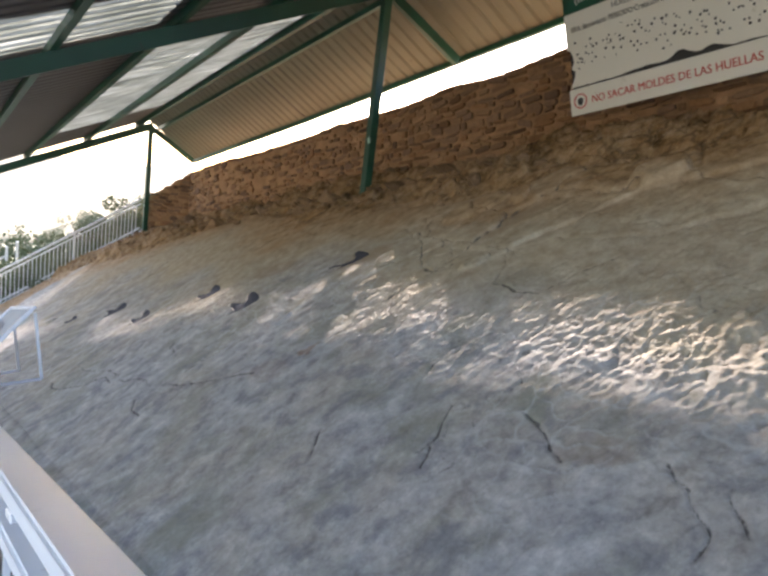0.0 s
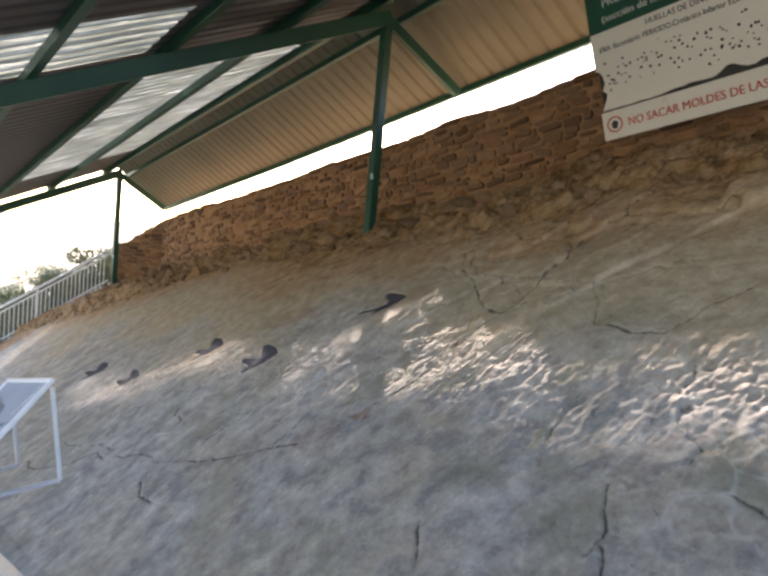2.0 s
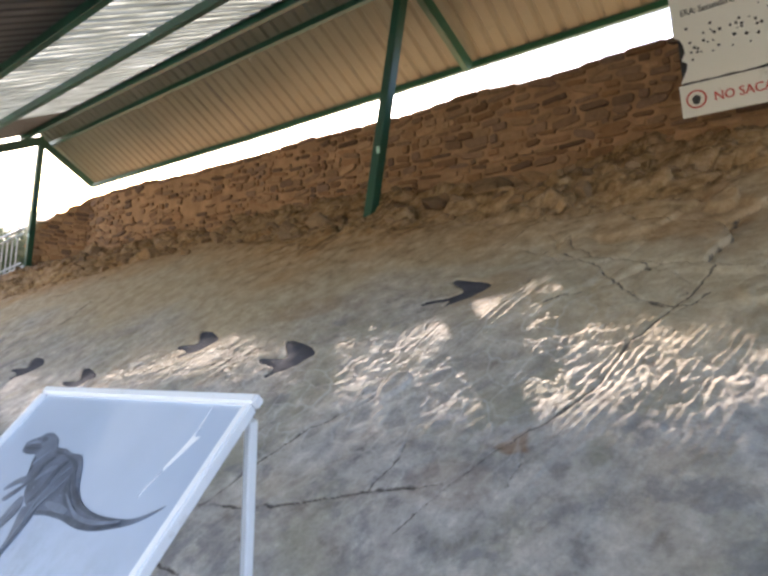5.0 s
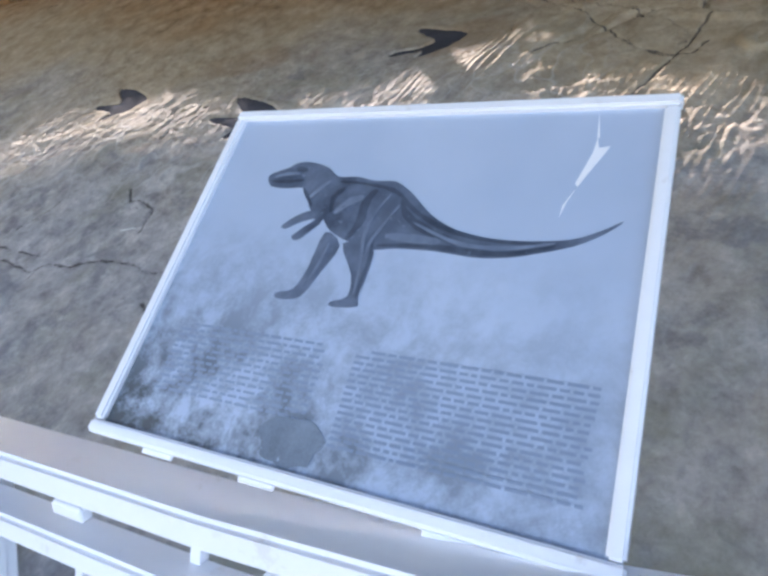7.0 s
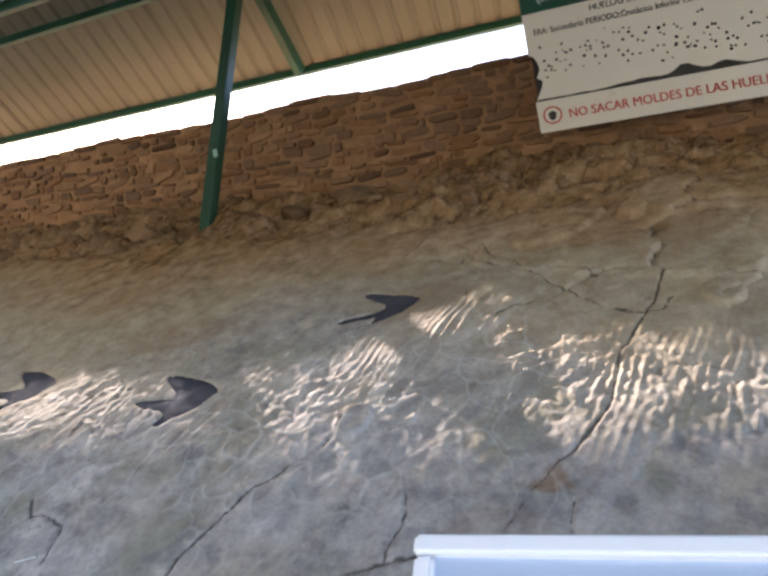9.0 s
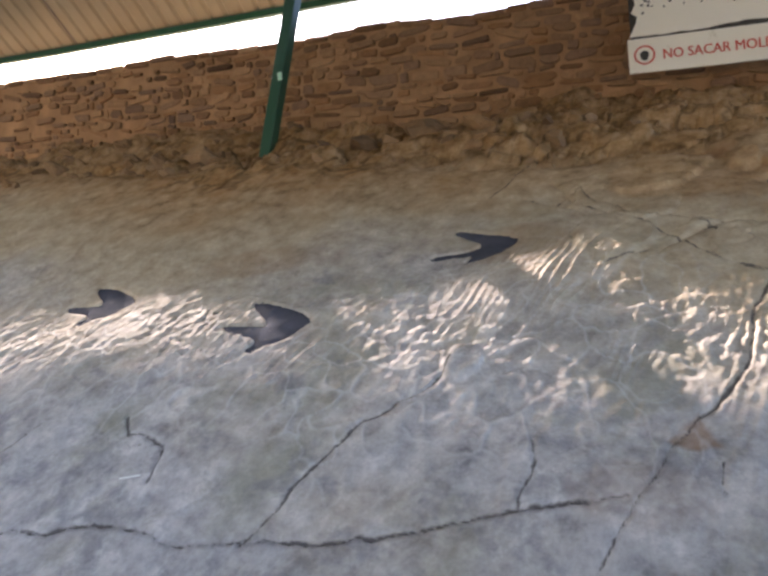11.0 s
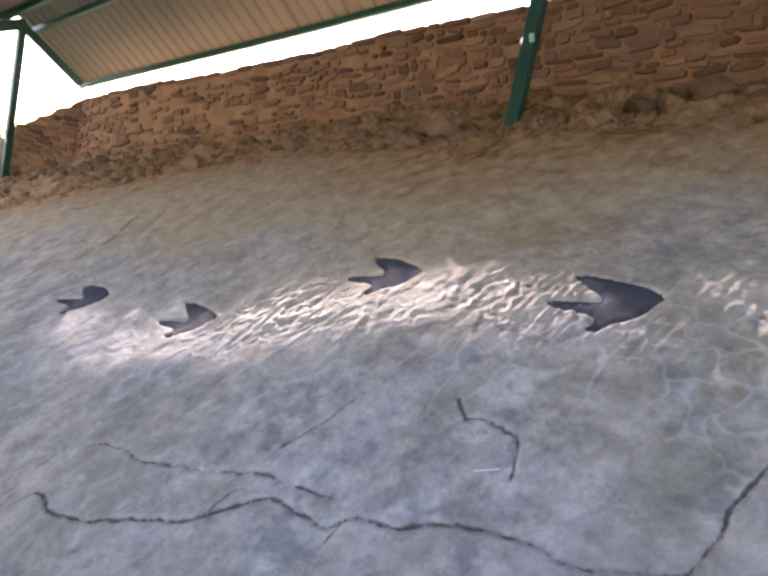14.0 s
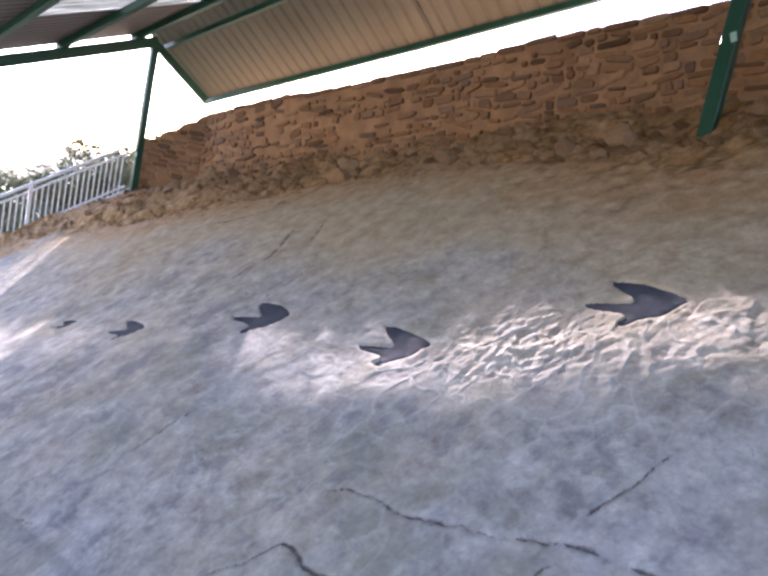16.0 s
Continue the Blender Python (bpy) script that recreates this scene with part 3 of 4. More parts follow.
def build_slab():
    xs = np.concatenate([np.arange(-0.2, 1.6, 0.06), np.arange(1.6, 3.0, 0.012), np.arange(3.0, 4.5, 0.009), np.arange(4.5, 5.6, 0.013), np.arange(5.6, 8.21, 0.032)])
    ys = np.concatenate([np.arange(-5.0, 0.6, 0.08), np.arange(0.6, 4.4, 0.010), np.arange(4.4, 9.6, 0.0085), np.arange(9.6, 15, 0.024), np.arange(15, 21.21, 0.05)])
    gx, gy = np.meshgrid(xs, ys, indexing="ij")
    gz = slab_z(gx, gy)
    for row in TRACK:
        gz = gz - 0.05 * np.clip((depth_in(foot_ring(*row[:7]), gx, gy) + 0.001) / 0.03, 0, 1)
    nx, ny = gx.shape
    idx = np.arange(nx * ny, dtype=np.int32).reshape(nx, ny)
    faces = np.stack([idx[:-1, :-1], idx[1:, :-1], idx[1:, 1:], idx[:-1, 1:]], -1).reshape(-1, 4)
    n = len(faces)
    me = bpy.data.meshes.new("rock_slab")
    me.vertices.add(nx * ny)
    me.vertices.foreach_set("co", np.stack([gx, gy, gz], -1).ravel().astype(np.float32))
    me.loops.add(n * 4)
    me.loops.foreach_set("vertex_index", faces.ravel())
    me.polygons.add(n)
    me.polygons.foreach_set("loop_start", np.arange(0, n * 4, 4, dtype=np.int32))
    me.polygons.foreach_set("use_smooth", np.ones(n, bool))
    me.update(calc_edges=True)
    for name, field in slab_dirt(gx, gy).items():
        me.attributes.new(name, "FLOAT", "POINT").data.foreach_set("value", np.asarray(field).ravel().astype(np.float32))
    me.materials.append(M_ROCK)
    return tagged(new("rock_slab", me), "tilted grey bedding plane with cracks under a shelter roof", "rock", kind="structure")


build_slab()


# ---- ground outside ----
def ground_z(x, y):
    hole = np.interp(x, (-60, -9, -1.7, -1.2, 0, 8.2, 8.5, 20, 60), (-9, -1.2, -0.2, -1.6, -2.0, 2.7, 4.35, 6.0, 9))
    land = np.interp(x, (-60, -9, -1.7, 0.5, 8.2, 8.5, 20, 60), (-9, -2.2, -1.6, -1.0, 3.3, 3.6, 6.0, 9))
    k = np.clip((y - 21.15) / 0.3, 0, 1)
    h = hole * (1 - k) + land * k
    far = np.clip(np.hypot(x, y) / 60 - 0.4, 0, 1)
    return h - 22 * np.tanh(SLOPE * y / 22) + (0.06 + 1.5 * far) * fractal(x * 0.11, y * 0.11, 60, 4)


def build_ground():
    k = np.linspace(-1, 1, 141)
    spread = np.sign(k) * (28 * np.abs(k) + 1500 * np.abs(k) ** 6)
    gx, gy = np.meshgrid(spread + 4, spread + 10, indexing="ij")
    gz = ground_z(gx, gy)
    n = len(k)
    idx = np.arange(n * n).reshape(n, n)
    faces = np.stack([idx[:-1, :-1], idx[1:, :-1], idx[1:, 1:], idx[:-1, 1:]], -1).reshape(-1, 4)
    me = bpy.data.meshes.new("ground")
    me.from_pydata(np.stack([gx, gy, gz], -1).reshape(-1, 3).tolist(), [], faces.tolist())
    me.polygons.foreach_set("use_smooth", np.ones(len(faces), bool))
    me.materials.append(M_GROUND)
    tagged(new("ground", me), "dry hillside earth and grass", "ground", kind="structure")


build_ground()

# ---- walkway ----
bm = bmesh.new()
slab_of(bm, [Vector((-1.6, -6, 6 * WALK_SLOPE)), Vector((0.78, -6, 6 * WALK_SLOPE)), Vector((0.78, 21.1, -21.1 * WALK_SLOPE)), Vector((-1.6, 21.1, -21.1 * WALK_SLOPE))], 0.25)
tagged(part("floor", bm, M_CONCRETE), "plain concrete walkway along the slab", "floor", kind="structure")

# ---- stone wall behind the slab ----
WALL_X = 8.0


def wall_top(y):
    return float(np.interp(y, (6, 10, 12, 14, 20.4), (4.85, 4.84, 4.842, 4.868, 5.0))) + 0.05 * float(vnoise(np.array(y * 0.9), np.array(0.0), 5)) + 0.012 * float(vnoise(np.array(y * 4.0), np.array(0.0), 6))


def build_wall():
    ys = np.arange(-5, 20.41, 0.2)
    bm = bmesh.new()
    rows = []
    for y in ys:
        t = wall_top(y) - 0.004
        rows.append([bm.verts.new(W(*p)) for p in ((WALL_X, y, 2.6), (WALL_X, y, t), (WALL_X + 0.45, y, t), (WALL_X + 0.45, y, 2.6))])
    for a, b in zip(rows, rows[1:]):
        for k in range(4):
            bm.faces.new((a[k], b[k], b[(k + 1) % 4], a[(k + 1) % 4]))
    bm.faces.new(rows[0])
    bm.faces.new(rows[-1][::-1])
    bmesh.ops.recalc_face_normals(bm, faces=bm.faces[:])
    return tagged(part("wall_east", bm, M_MORTAR), "rough brown rubble stone wall with pale mortar", "wall", kind="structure")


wall = build_wall()

# ---- roof ----
TRUSS_Y = (-2.3, 9.43, 21.16)
RIDGE_X, RIDGE_H, NEAR_X = 6.9, 6.62, -1.45
NEAR_PITCH = 0.44
ROOF_Y0, ROOF_Y1 = -6.0, 21.5


def near_h(x, y=0.0):
    return RIDGE_H - NEAR_PITCH * (RIDGE_X - x)


def eave_x(y):
    """The outer slope narrows down the hill."""
    return 8.80 - 0.026 * (y - 11.7)


def eave_h(y):
    return 5.61 - 0.019 * (y - 11.7) + 0.012 * max(0.0, y - 15)


def outer_h(x, y):
    return RIDGE_H - (RIDGE_H - eave_h(y)) * (x - RIDGE_X) / (eave_x(y) - RIDGE_X)


def ribbed(y0, y1, x0, x1, height, pitch=0.5, depth=0.035, thick=0.004):
    """Trapezoid-ribbed sheet: ribs run across the slope from x0 to x1."""
    bm = bmesh.new()
    prof = []
    y = y0
    while y < y1 - 1e-6:
        for dy, dz in ((0, 0), (0.30, 0), (0.37, 1), (0.43, 1)):
            if y + dy * pitch / 0.5 < y1:
                prof.append((y + dy * pitch / 0.5, dz * depth))
        y += pitch
    prof.append((y1, 0))
    n = 3
    low = []
    for i in range(n + 1):
        row = []
        for yy, dz in prof:
            x = x0 + ((x1(yy) if callable(x1) else x1) - x0) * i / n
            row.append(bm.verts.new(W(x, yy, height(x, yy) + dz)))
        low.append(row)
    high = [[bm.verts.new(v.co + Vector((0, 0, thick))) for v in row] for row in low]
    for i in range(n):
        for k in range(len(prof) - 1):
            bm.faces.new((low[i][k], low[i][k + 1], low[i + 1][k + 1], low[i + 1][k]))
            bm.faces.new((high[i][k], high[i + 1][k], high[i + 1][k + 1], high[i][k + 1]))
    for k in range(len(prof) - 1):
        bm.faces.new((low[0][k], high[0][k], high[0][k + 1], low[0][k + 1]))
        bm.faces.new((low[n][k], low[n][k + 1], high[n][k + 1], high[n][k]))
    return bm


roof = tagged(new("ceiling"), "ribbed metal shelter roof with translucent strips", "roof", kind="structure")
own(part("outer_sheet", ribbed(ROOF_Y0, ROOF_Y1, RIDGE_X, eave_x, outer_h, 0.27), M_SHEET, label="cream ribbed metal sheet"), roof)
own(part("lap_joint", bars((W(RIDGE_X + 0.05, 14.7, outer_h(RIDGE_X + 0.05, 14.7) - 0.008), W(eave_x(14.7) - 0.05, 14.7, outer_h(eave_x(14.7) - 0.05, 14.7) - 0.008), 0.035, 0.008)), M_SHEETN, label="dark lap between two sheets"), roof)
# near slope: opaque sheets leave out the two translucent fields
# translucent field from y -1.9 to 6.2: unseen, added to brighten sign and slab
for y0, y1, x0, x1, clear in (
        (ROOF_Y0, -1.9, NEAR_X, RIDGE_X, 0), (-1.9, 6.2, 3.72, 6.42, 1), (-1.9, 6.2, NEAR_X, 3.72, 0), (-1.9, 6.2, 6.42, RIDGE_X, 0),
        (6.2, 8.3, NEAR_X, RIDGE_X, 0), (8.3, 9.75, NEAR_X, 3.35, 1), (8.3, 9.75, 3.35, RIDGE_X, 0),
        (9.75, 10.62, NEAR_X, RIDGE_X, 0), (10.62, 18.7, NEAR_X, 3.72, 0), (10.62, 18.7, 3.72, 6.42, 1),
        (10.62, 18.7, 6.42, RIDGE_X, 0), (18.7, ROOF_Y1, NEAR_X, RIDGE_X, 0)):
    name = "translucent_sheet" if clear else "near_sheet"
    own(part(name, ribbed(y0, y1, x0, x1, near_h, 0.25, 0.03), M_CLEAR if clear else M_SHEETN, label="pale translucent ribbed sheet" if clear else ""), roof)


def purlin(a, b, w=0.09, d=0.14):
    ob = part("purlin", bevelled(bars((a, b, w, d))), M_GREEN)
    return tagged(ob, "dark green painted steel purlin under the roof sheets", "roof beam", "purlins")


for px in (-0.98, 0.52, 2.03, 3.54, 5.1, 6.55):
    purlin(W(px, ROOF_Y0, near_h(px) - 0.075), W(px, ROOF_Y1, near_h(px) - 0.075))
for y0, y1 in ((ROOF_Y0, 15.0), (15.0, ROOF_Y1)):
    purlin(W(7.2, y0, outer_h(7.2, y0) - 0.06), W(7.2, y1, outer_h(7.2, y1) - 0.06), d=0.11)
    purlin(*[W(eave_x(y) - 0.10, y, outer_h(eave_x(y) - 0.10, y) - 0.055) for y in (y0, y1)], d=0.10)


def truss(y):
    t = thing("roof_frame", W(6.9, y, 3.0), "dark green painted steel post with sloping roof beams", "roof frame", "roof frames")
    foot = float(slab_h(6.9, y)) - 0.15
    own(part("post", bevelled(bars((W(6.9, y, foot), W(6.9, y, 6.28), 0.14, 0.14, (1, 0, 0)))), M_GREEN), t)
    a, b = W(NEAR_X + 0.1, y, near_h(NEAR_X + 0.1) - 0.26), W(6.95, y, near_h(6.95) - 0.26)
    own(part("rafter", bevelled(bars((a, b, 0.13, 0.22))), M_GREEN), t)
    own(part("outer_rafter", bevelled(bars((W(6.9, y, 6.33), W(eave_x(y) - 0.27, y, outer_h(eave_x(y) - 0.27, y) - 0.21), 0.12, 0.16))), M_GREEN), t)
    own(part("front_post", bevelled(bars((W(-1.2, y, -0.9), W(-1.2, y, near_h(-1.2) - 0.36), 0.17, 0.17, (1, 0, 0)))), M_GREEN), t)
    own(part("reflector", bars((W(6.825, y - 0.06, 3.87), W(6.825, y - 0.03, 3.96), 0.055, 0.012, (1, 0, 0))), M_MINT, label="pale mint green tag"), t)
    return t


for ty in TRUSS_Y:
    truss(ty)


# ---- notice board ----
def sgn(u, v, out=0.0):
    """A place on the hanging sign: u along it, v up it, out towards the path."""
    return W(7.30 - 0.05 * v - out, 5.68 - u + 0.255 * v, 3.64 + v)


def sheet_from(outline, place, out, thick):
    """A flat plate cut to an outline of (u, v)."""
    bm = bmesh.new()
    front = [bm.verts.new(place(u, v, out)) for u, v in outline]
    back = [bm.verts.new(place(u, v, out - thick)) for u, v in outline]
    n = len(outline)
    bm.faces.new(front)
    bm.faces.new(back[::-1])
    for k in range(n):
        bm.faces.new((front[k], back[k], back[(k + 1) % n], front[(k + 1) % n]))
    bmesh.ops.recalc_face_normals(bm, faces=bm.faces[:])
    return bm


def lettering(words, height, place, u, v, out, material, parent, name="lettering", stretch=1.0):
    """Words in the built-in font, laid on a surface by place(u, v, out)."""
    cu = bpy.data.curves.new(name, "FONT")
    cu.body, cu.size, cu.resolution_u = words, height * 1.4, 3
    tmp = new(name, cu)
    me = bpy.data.meshes.new_from_object(tmp.evaluated_get(bpy.context.evaluated_depsgraph_get()))
    bpy.data.objects.remove(tmp)
    for vert in me.vertices:
        vert.co = place(u + vert.co.x * stretch, v + vert.co.y, out)
    me.materials.clear()
    me.materials.append(material)
    # a second pass, moved by a hair, thickens the strokes
    bold = [tuple(v.co) for v in me.vertices]
    shift = place(u + height * 0.045, v, out + 0.0012) - place(u, v, out)
    n = len(bold)
    polys = [tuple(p.vertices) for p in me.polygons]
    thick = bpy.data.meshes.new(name)
    thick.from_pydata(bold + [tuple(Vector(c) + shift) for c in bold], [], polys + [tuple(k + n for k in p) for p in polys])
    thick.materials.append(material)
    return own(new(name, thick), parent)


def rect(u0, u1, v0, v1):
    return ((u0, v0), (u1, v0), (u1, v1), (u0, v1))


rng = random.Random(4)
sign = thing("notice_board", sgn(1.27, 0), "large worn notice board, green above and white below", "sign")
own(part("backing", sheet_from(rect(0.03, 2.54, 0.1, 2.48), sgn, -0.025, 0.03), M_BLACK, label="dark backing board"), sign)
own(part("lower_strip", sheet_from(rect(0, 2.57, 0, 0.335), sgn, 0.012, 0.02), M_SIGNW, label="white strip with a red warning"), sign)
# the white sheet has a broken left and lower edge
torn = [(0.0, 1.3), (2.57, 1.3), (2.57, 0.42)]
for k in range(40):
    u = 2.53 - k * 0.0635
    lift = 0.10 * math.exp(-((u - 1.42) / 0.12) ** 2) + 0.07 * math.exp(-((u - 1.75) / 0.12) ** 2) + 0.03 * math.exp(-((u - 1.0) / 0.25) ** 2)
    torn.append((u, 0.352 + lift + rng.uniform(0, 0.014)))
torn += [(0.02, 0.36), (0.05, 0.42), (0.09, 0.50), (0.10, 0.56), (0.05, 0.60), (0.09, 0.68), (0.08, 0.76), (0.05, 0.83), (0.0, 0.86)]
own(part("white_board", sheet_from(torn, sgn, 0.0, 0.012), M_SIGNW, label="white sheet with a broken lower edge"), sign)
own(part("green_board", sheet_from(rect(0, 2.57, 1.302, 2.5), sgn, 0.004, 0.02), M_SIGNG, label="dark green board"), sign)
lettering("NO SACAR MOLDES DE LAS HUELLAS", 0.094, sgn, 0.30, 0.115, 0.015, M_RED, sign, stretch=0.875)
lettering("HUELLAS DE DINOSAURIOS", 0.068, sgn, 0.66, 1.19, 0.003, M_BLACK, sign, stretch=0.86)
lettering("ERA: Secundario PERIODO:Cretácico Inferior EDAD:", 0.066, sgn, 0.09, 1.055, 0.003, M_BLACK, sign, stretch=0.80)
lettering("(sección de mineralogía y paleonto", 0.085, sgn, 0.17, 1.40, 0.007, M_PALE, sign, stretch=1.0)
lettering("PROTEGIDO POR", 0.095, sgn, 0.20, 1.58, 0.007, M_PALE, sign, stretch=0.95)
lettering("IDE", 0.12, sgn, 1.45, 1.58, 0.007, M_PALE, sign, stretch=1.0)
lettering("YACIMIENTO PALE", 0.095, sgn, -0.0, 1.76, 0.007, M_PALE, sign, stretch=0.95)
lettering("AYUN", 0.11, sgn, 0.06, 1.95, 0.007, M_PALE, sign, stretch=1.0)
ring = bmesh.new()
for k in range(28):
    a, c = 2 * math.pi * k / 28, 2 * math.pi * (k + 1) / 28
    ring.faces.new([ring.verts.new(sgn(0.145 + r * math.cos(t), 0.17 + r * math.sin(t), 0.015)) for r, t in ((0.078, a), (0.095, a), (0.095, c), (0.078, c))])
own(part("warning_ring", ring, M_RED), sign)
own(part("warning_mark", sheet_from([(0.145 + 0.045 * math.cos(t * 0.55) * (0.8 + 0.25 * (t % 2)), 0.165 + 0.05 * math.sin(t * 0.55)) for t in range(11)], sgn, 0.015, 0.002), M_BLACK), sign)
dots = bmesh.new()
for k in range(150):
    u, v = rng.uniform(0.12, 2.5), rng.gauss(0.68, 0.14)
    v += 0.10 * math.sin(u * 2.2)
    if 0.50 < v < 1.02 and rng.random() < 0.9:
        r = rng.uniform(0.008, 0.019)
        vs = [dots.verts.new(sgn(u + r * rng.uniform(0.7, 1.2) * math.cos(t * math.pi / 3), v + r * rng.uniform(0.7, 1.2) * math.sin(t * math.pi / 3), 0.004)) for t in range(6)]
        dots.faces.new(vs)
tagged(own(part("map_dots", dots, M_BLACK, label="black dots marking tracks"), sign), kind="stuff")


# ---- handrail ----
def rail_top(y):
    """Top of the handrail; it steps down a little past the first stretch."""
    return float(np.interp(y, (-4.0, 3.8, 4.03, 4.36, 4.87, 20.9), (2.003, 0.276, 0.185, 0.08, -0.06, -3.65)))


def rail_run(name, parent, x, drop, w, d):
    """One continuous tube that follows the rail's line."""
    bm = bmesh.new()
    rings = []
    for y in (-4.0, 3.8, 4.03, 4.36, 4.87, 20.9):
        z = rail_top(y) - drop
        rings.append([bm.verts.new((x + i * w / 2, y, z + k * d / 2)) for i, k in ((-1, -1), (1, -1), (1, 1), (-1, 1))])
    for r, s in zip(rings, rings[1:]):
        for k in range(4):
            bm.faces.new((r[k], r[(k + 1) % 4], s[(k + 1) % 4], s[k]))
    bm.faces.new(rings[0][::-1])
    bm.faces.new(rings[-1])
    bmesh.ops.recalc_face_normals(bm, faces=bm.faces[:])
    edges = [e for e in bm.edges if abs(e.verts[0].co.y - e.verts[1].co.y) > 0.01]
    bmesh.ops.bevel(bm, geom=edges, offset=0.007, segments=2, affect="EDGES")
    return own(part(name, bm, M_WHITE), parent)


def handrail():
    rail = thing("handrail", Vector((0.67, 3, -WALK_SLOPE * 3)), "white painted steel railing along the walkway", "railing")
    rail_run("top_rail", rail, 0.658, 0.024, 0.086, 0.048)
    rail_run("lower_rail", rail, 0.640, 0.125, 0.062, 0.044)
    rail_run("foot_rail", rail, 0.66, 0.93, 0.034, 0.034)
    y = -3.9
    while y < 20.9:
        own(part("post", bevelled(bars((Vector((0.672, y, -WALK_SLOPE * y - 0.01)), Vector((0.672, y, rail_top(y) - 0.04)), 0.045, 0.045, (1, 0, 0)))), M_WHITE), rail)
        y += 1.75
    y = -3.75
    while y < 20.9:
        own(part("baluster", bars((Vector((0.66, y, rail_top(y) - 0.92)), Vector((0.66, y, rail_top(y) - 0.04)), 0.016, 0.016, (1, 0, 0))), M_WHITE), rail)
        y += 0.22
    for y in (1.05, 1.62, 4.2, 4.55, 4.78):
        own(part("clip", bevelled(bars((Vector((0.622, y, rail_top(y) - 0.056)), Vector((0.622, y + 0.06, rail_top(y + 0.06) - 0.056)), 0.018, 0.020)), 0.003), M_RUST if y > 4.6 else M_WHITE, label="small chipped welded clip"), rail)


M_RUST = plain("rusted steel", (0.05, 0.03, 0.025), (0.14, 0.07, 0.05), 0.9, 30, 0, 0.5)
handrail()

# ---- reading panel ----
PTL, PU, PV = Vector((1.025, 4.692, 0.438)), Vector((0.021, -0.628, 0.141)), Vector((0.362, 0.110, 0.368))
PDOWN = -PV
PN = PU.cross(PV).normalized()
if PN.z < 0:
    PN = -PN


def pan(u, v, out=0.0):
    """A place on the reading panel, u and v from 0 to 1, from its lower left corner."""
    return PTL + PDOWN + PU * u + PV * v + PN * out


def poster_material():
    """Faded pale blue print under a glossy coat, mouldy low down."""
    m, nt, b = shader("faded blue print")
    v = position(nt)
    sep = nt.nodes.new("ShaderNodeSeparateXYZ")
    nt.links.new(v, sep.inputs[0])
    broad, stain = tex_noise(nt, 5, 4, 0.5, v), tex_noise(nt, 16, 10, 0.72, v, 0.15)
    col = ramp(nt, broad, [(0.3, (0.39, 0.465, 0.58)), (0.7, (0.455, 0.53, 0.645))])
    low = nt.nodes.new("ShaderNodeMapRange")
    low.inputs["From Min"].default_value, low.inputs["From Max"].default_value = 0.90, 0.70
    nt.links.new(sep.outputs[0], low.inputs[0])
    side = nt.nodes.new("ShaderNodeMapRange")
    side.inputs["From Min"].default_value, side.inputs["From Max"].default_value = 3.9, 4.5
    side.inputs["To Min"].default_value = 0.35
    nt.links.new(sep.outputs[1], side.inputs[0])
    mul = nt.nodes.new("ShaderNodeMath")
    mul.operation = "MULTIPLY"
    nt.links.new(low.outputs[0], mul.inputs[0])
    nt.links.new(side.outputs[0], mul.inputs[1])
    mask = nt.nodes.new("ShaderNodeMath")
    mask.operation = "MULTIPLY"
    nt.links.new(ramp(nt, stain, [(0.40, (0, 0, 0)), (0.59, (1, 1, 1))]), mask.inputs[0])
    nt.links.new(mul.outputs[0], mask.inputs[1])
    col = mixed(nt, mask.outputs[0], col, (0.07, 0.08, 0.085))
    nt.links.new(col, b.inputs["Base Color"])
    b.inputs["Roughness"].default_value = 0.5
    b.inputs["Coat Weight"].default_value, b.inputs["Coat Roughness"].default_value = 0.8, 0.06
    return m


def stroke(line, width, out):
    """A tapered pen stroke along a line of (u, v) on the panel."""
    path = []
    for k in range(len(line) - 1):
        a, b, c, d = (Vector(line[min(max(k + i, 0), len(line) - 1)]) for i in (-1, 0, 1, 2))
        for t in (0.0, 0.25, 0.5, 0.75):
            path.append(0.5 * ((2 * b) + (c - a) * t + (2 * a - 5 * b + 4 * c - d) * t * t + (3 * b - a - 3 * c + d) * t ** 3))
    path.append(Vector(line[-1]))
    n, one, two = len(path), [], []
    for k, p in enumerate(path):
        d = (path[min(k + 1, n - 1)] - path[max(k - 1, 0)]).normalized()
        w = width * (0.15 + 0.85 * math.sin(math.pi * (k + 0.3) / (n - 0.4)) ** 0.6) * (0.85 + 0.3 * (k * 37 % 10) / 10)
        one.append((p.x - d.y * w * 0.6, p.y + d.x * w))
        two.append((p.x + d.y * w * 0.6, p.y - d.x * w))
    return sheet_from(one + two[::-1], pan, out, 0.0005)


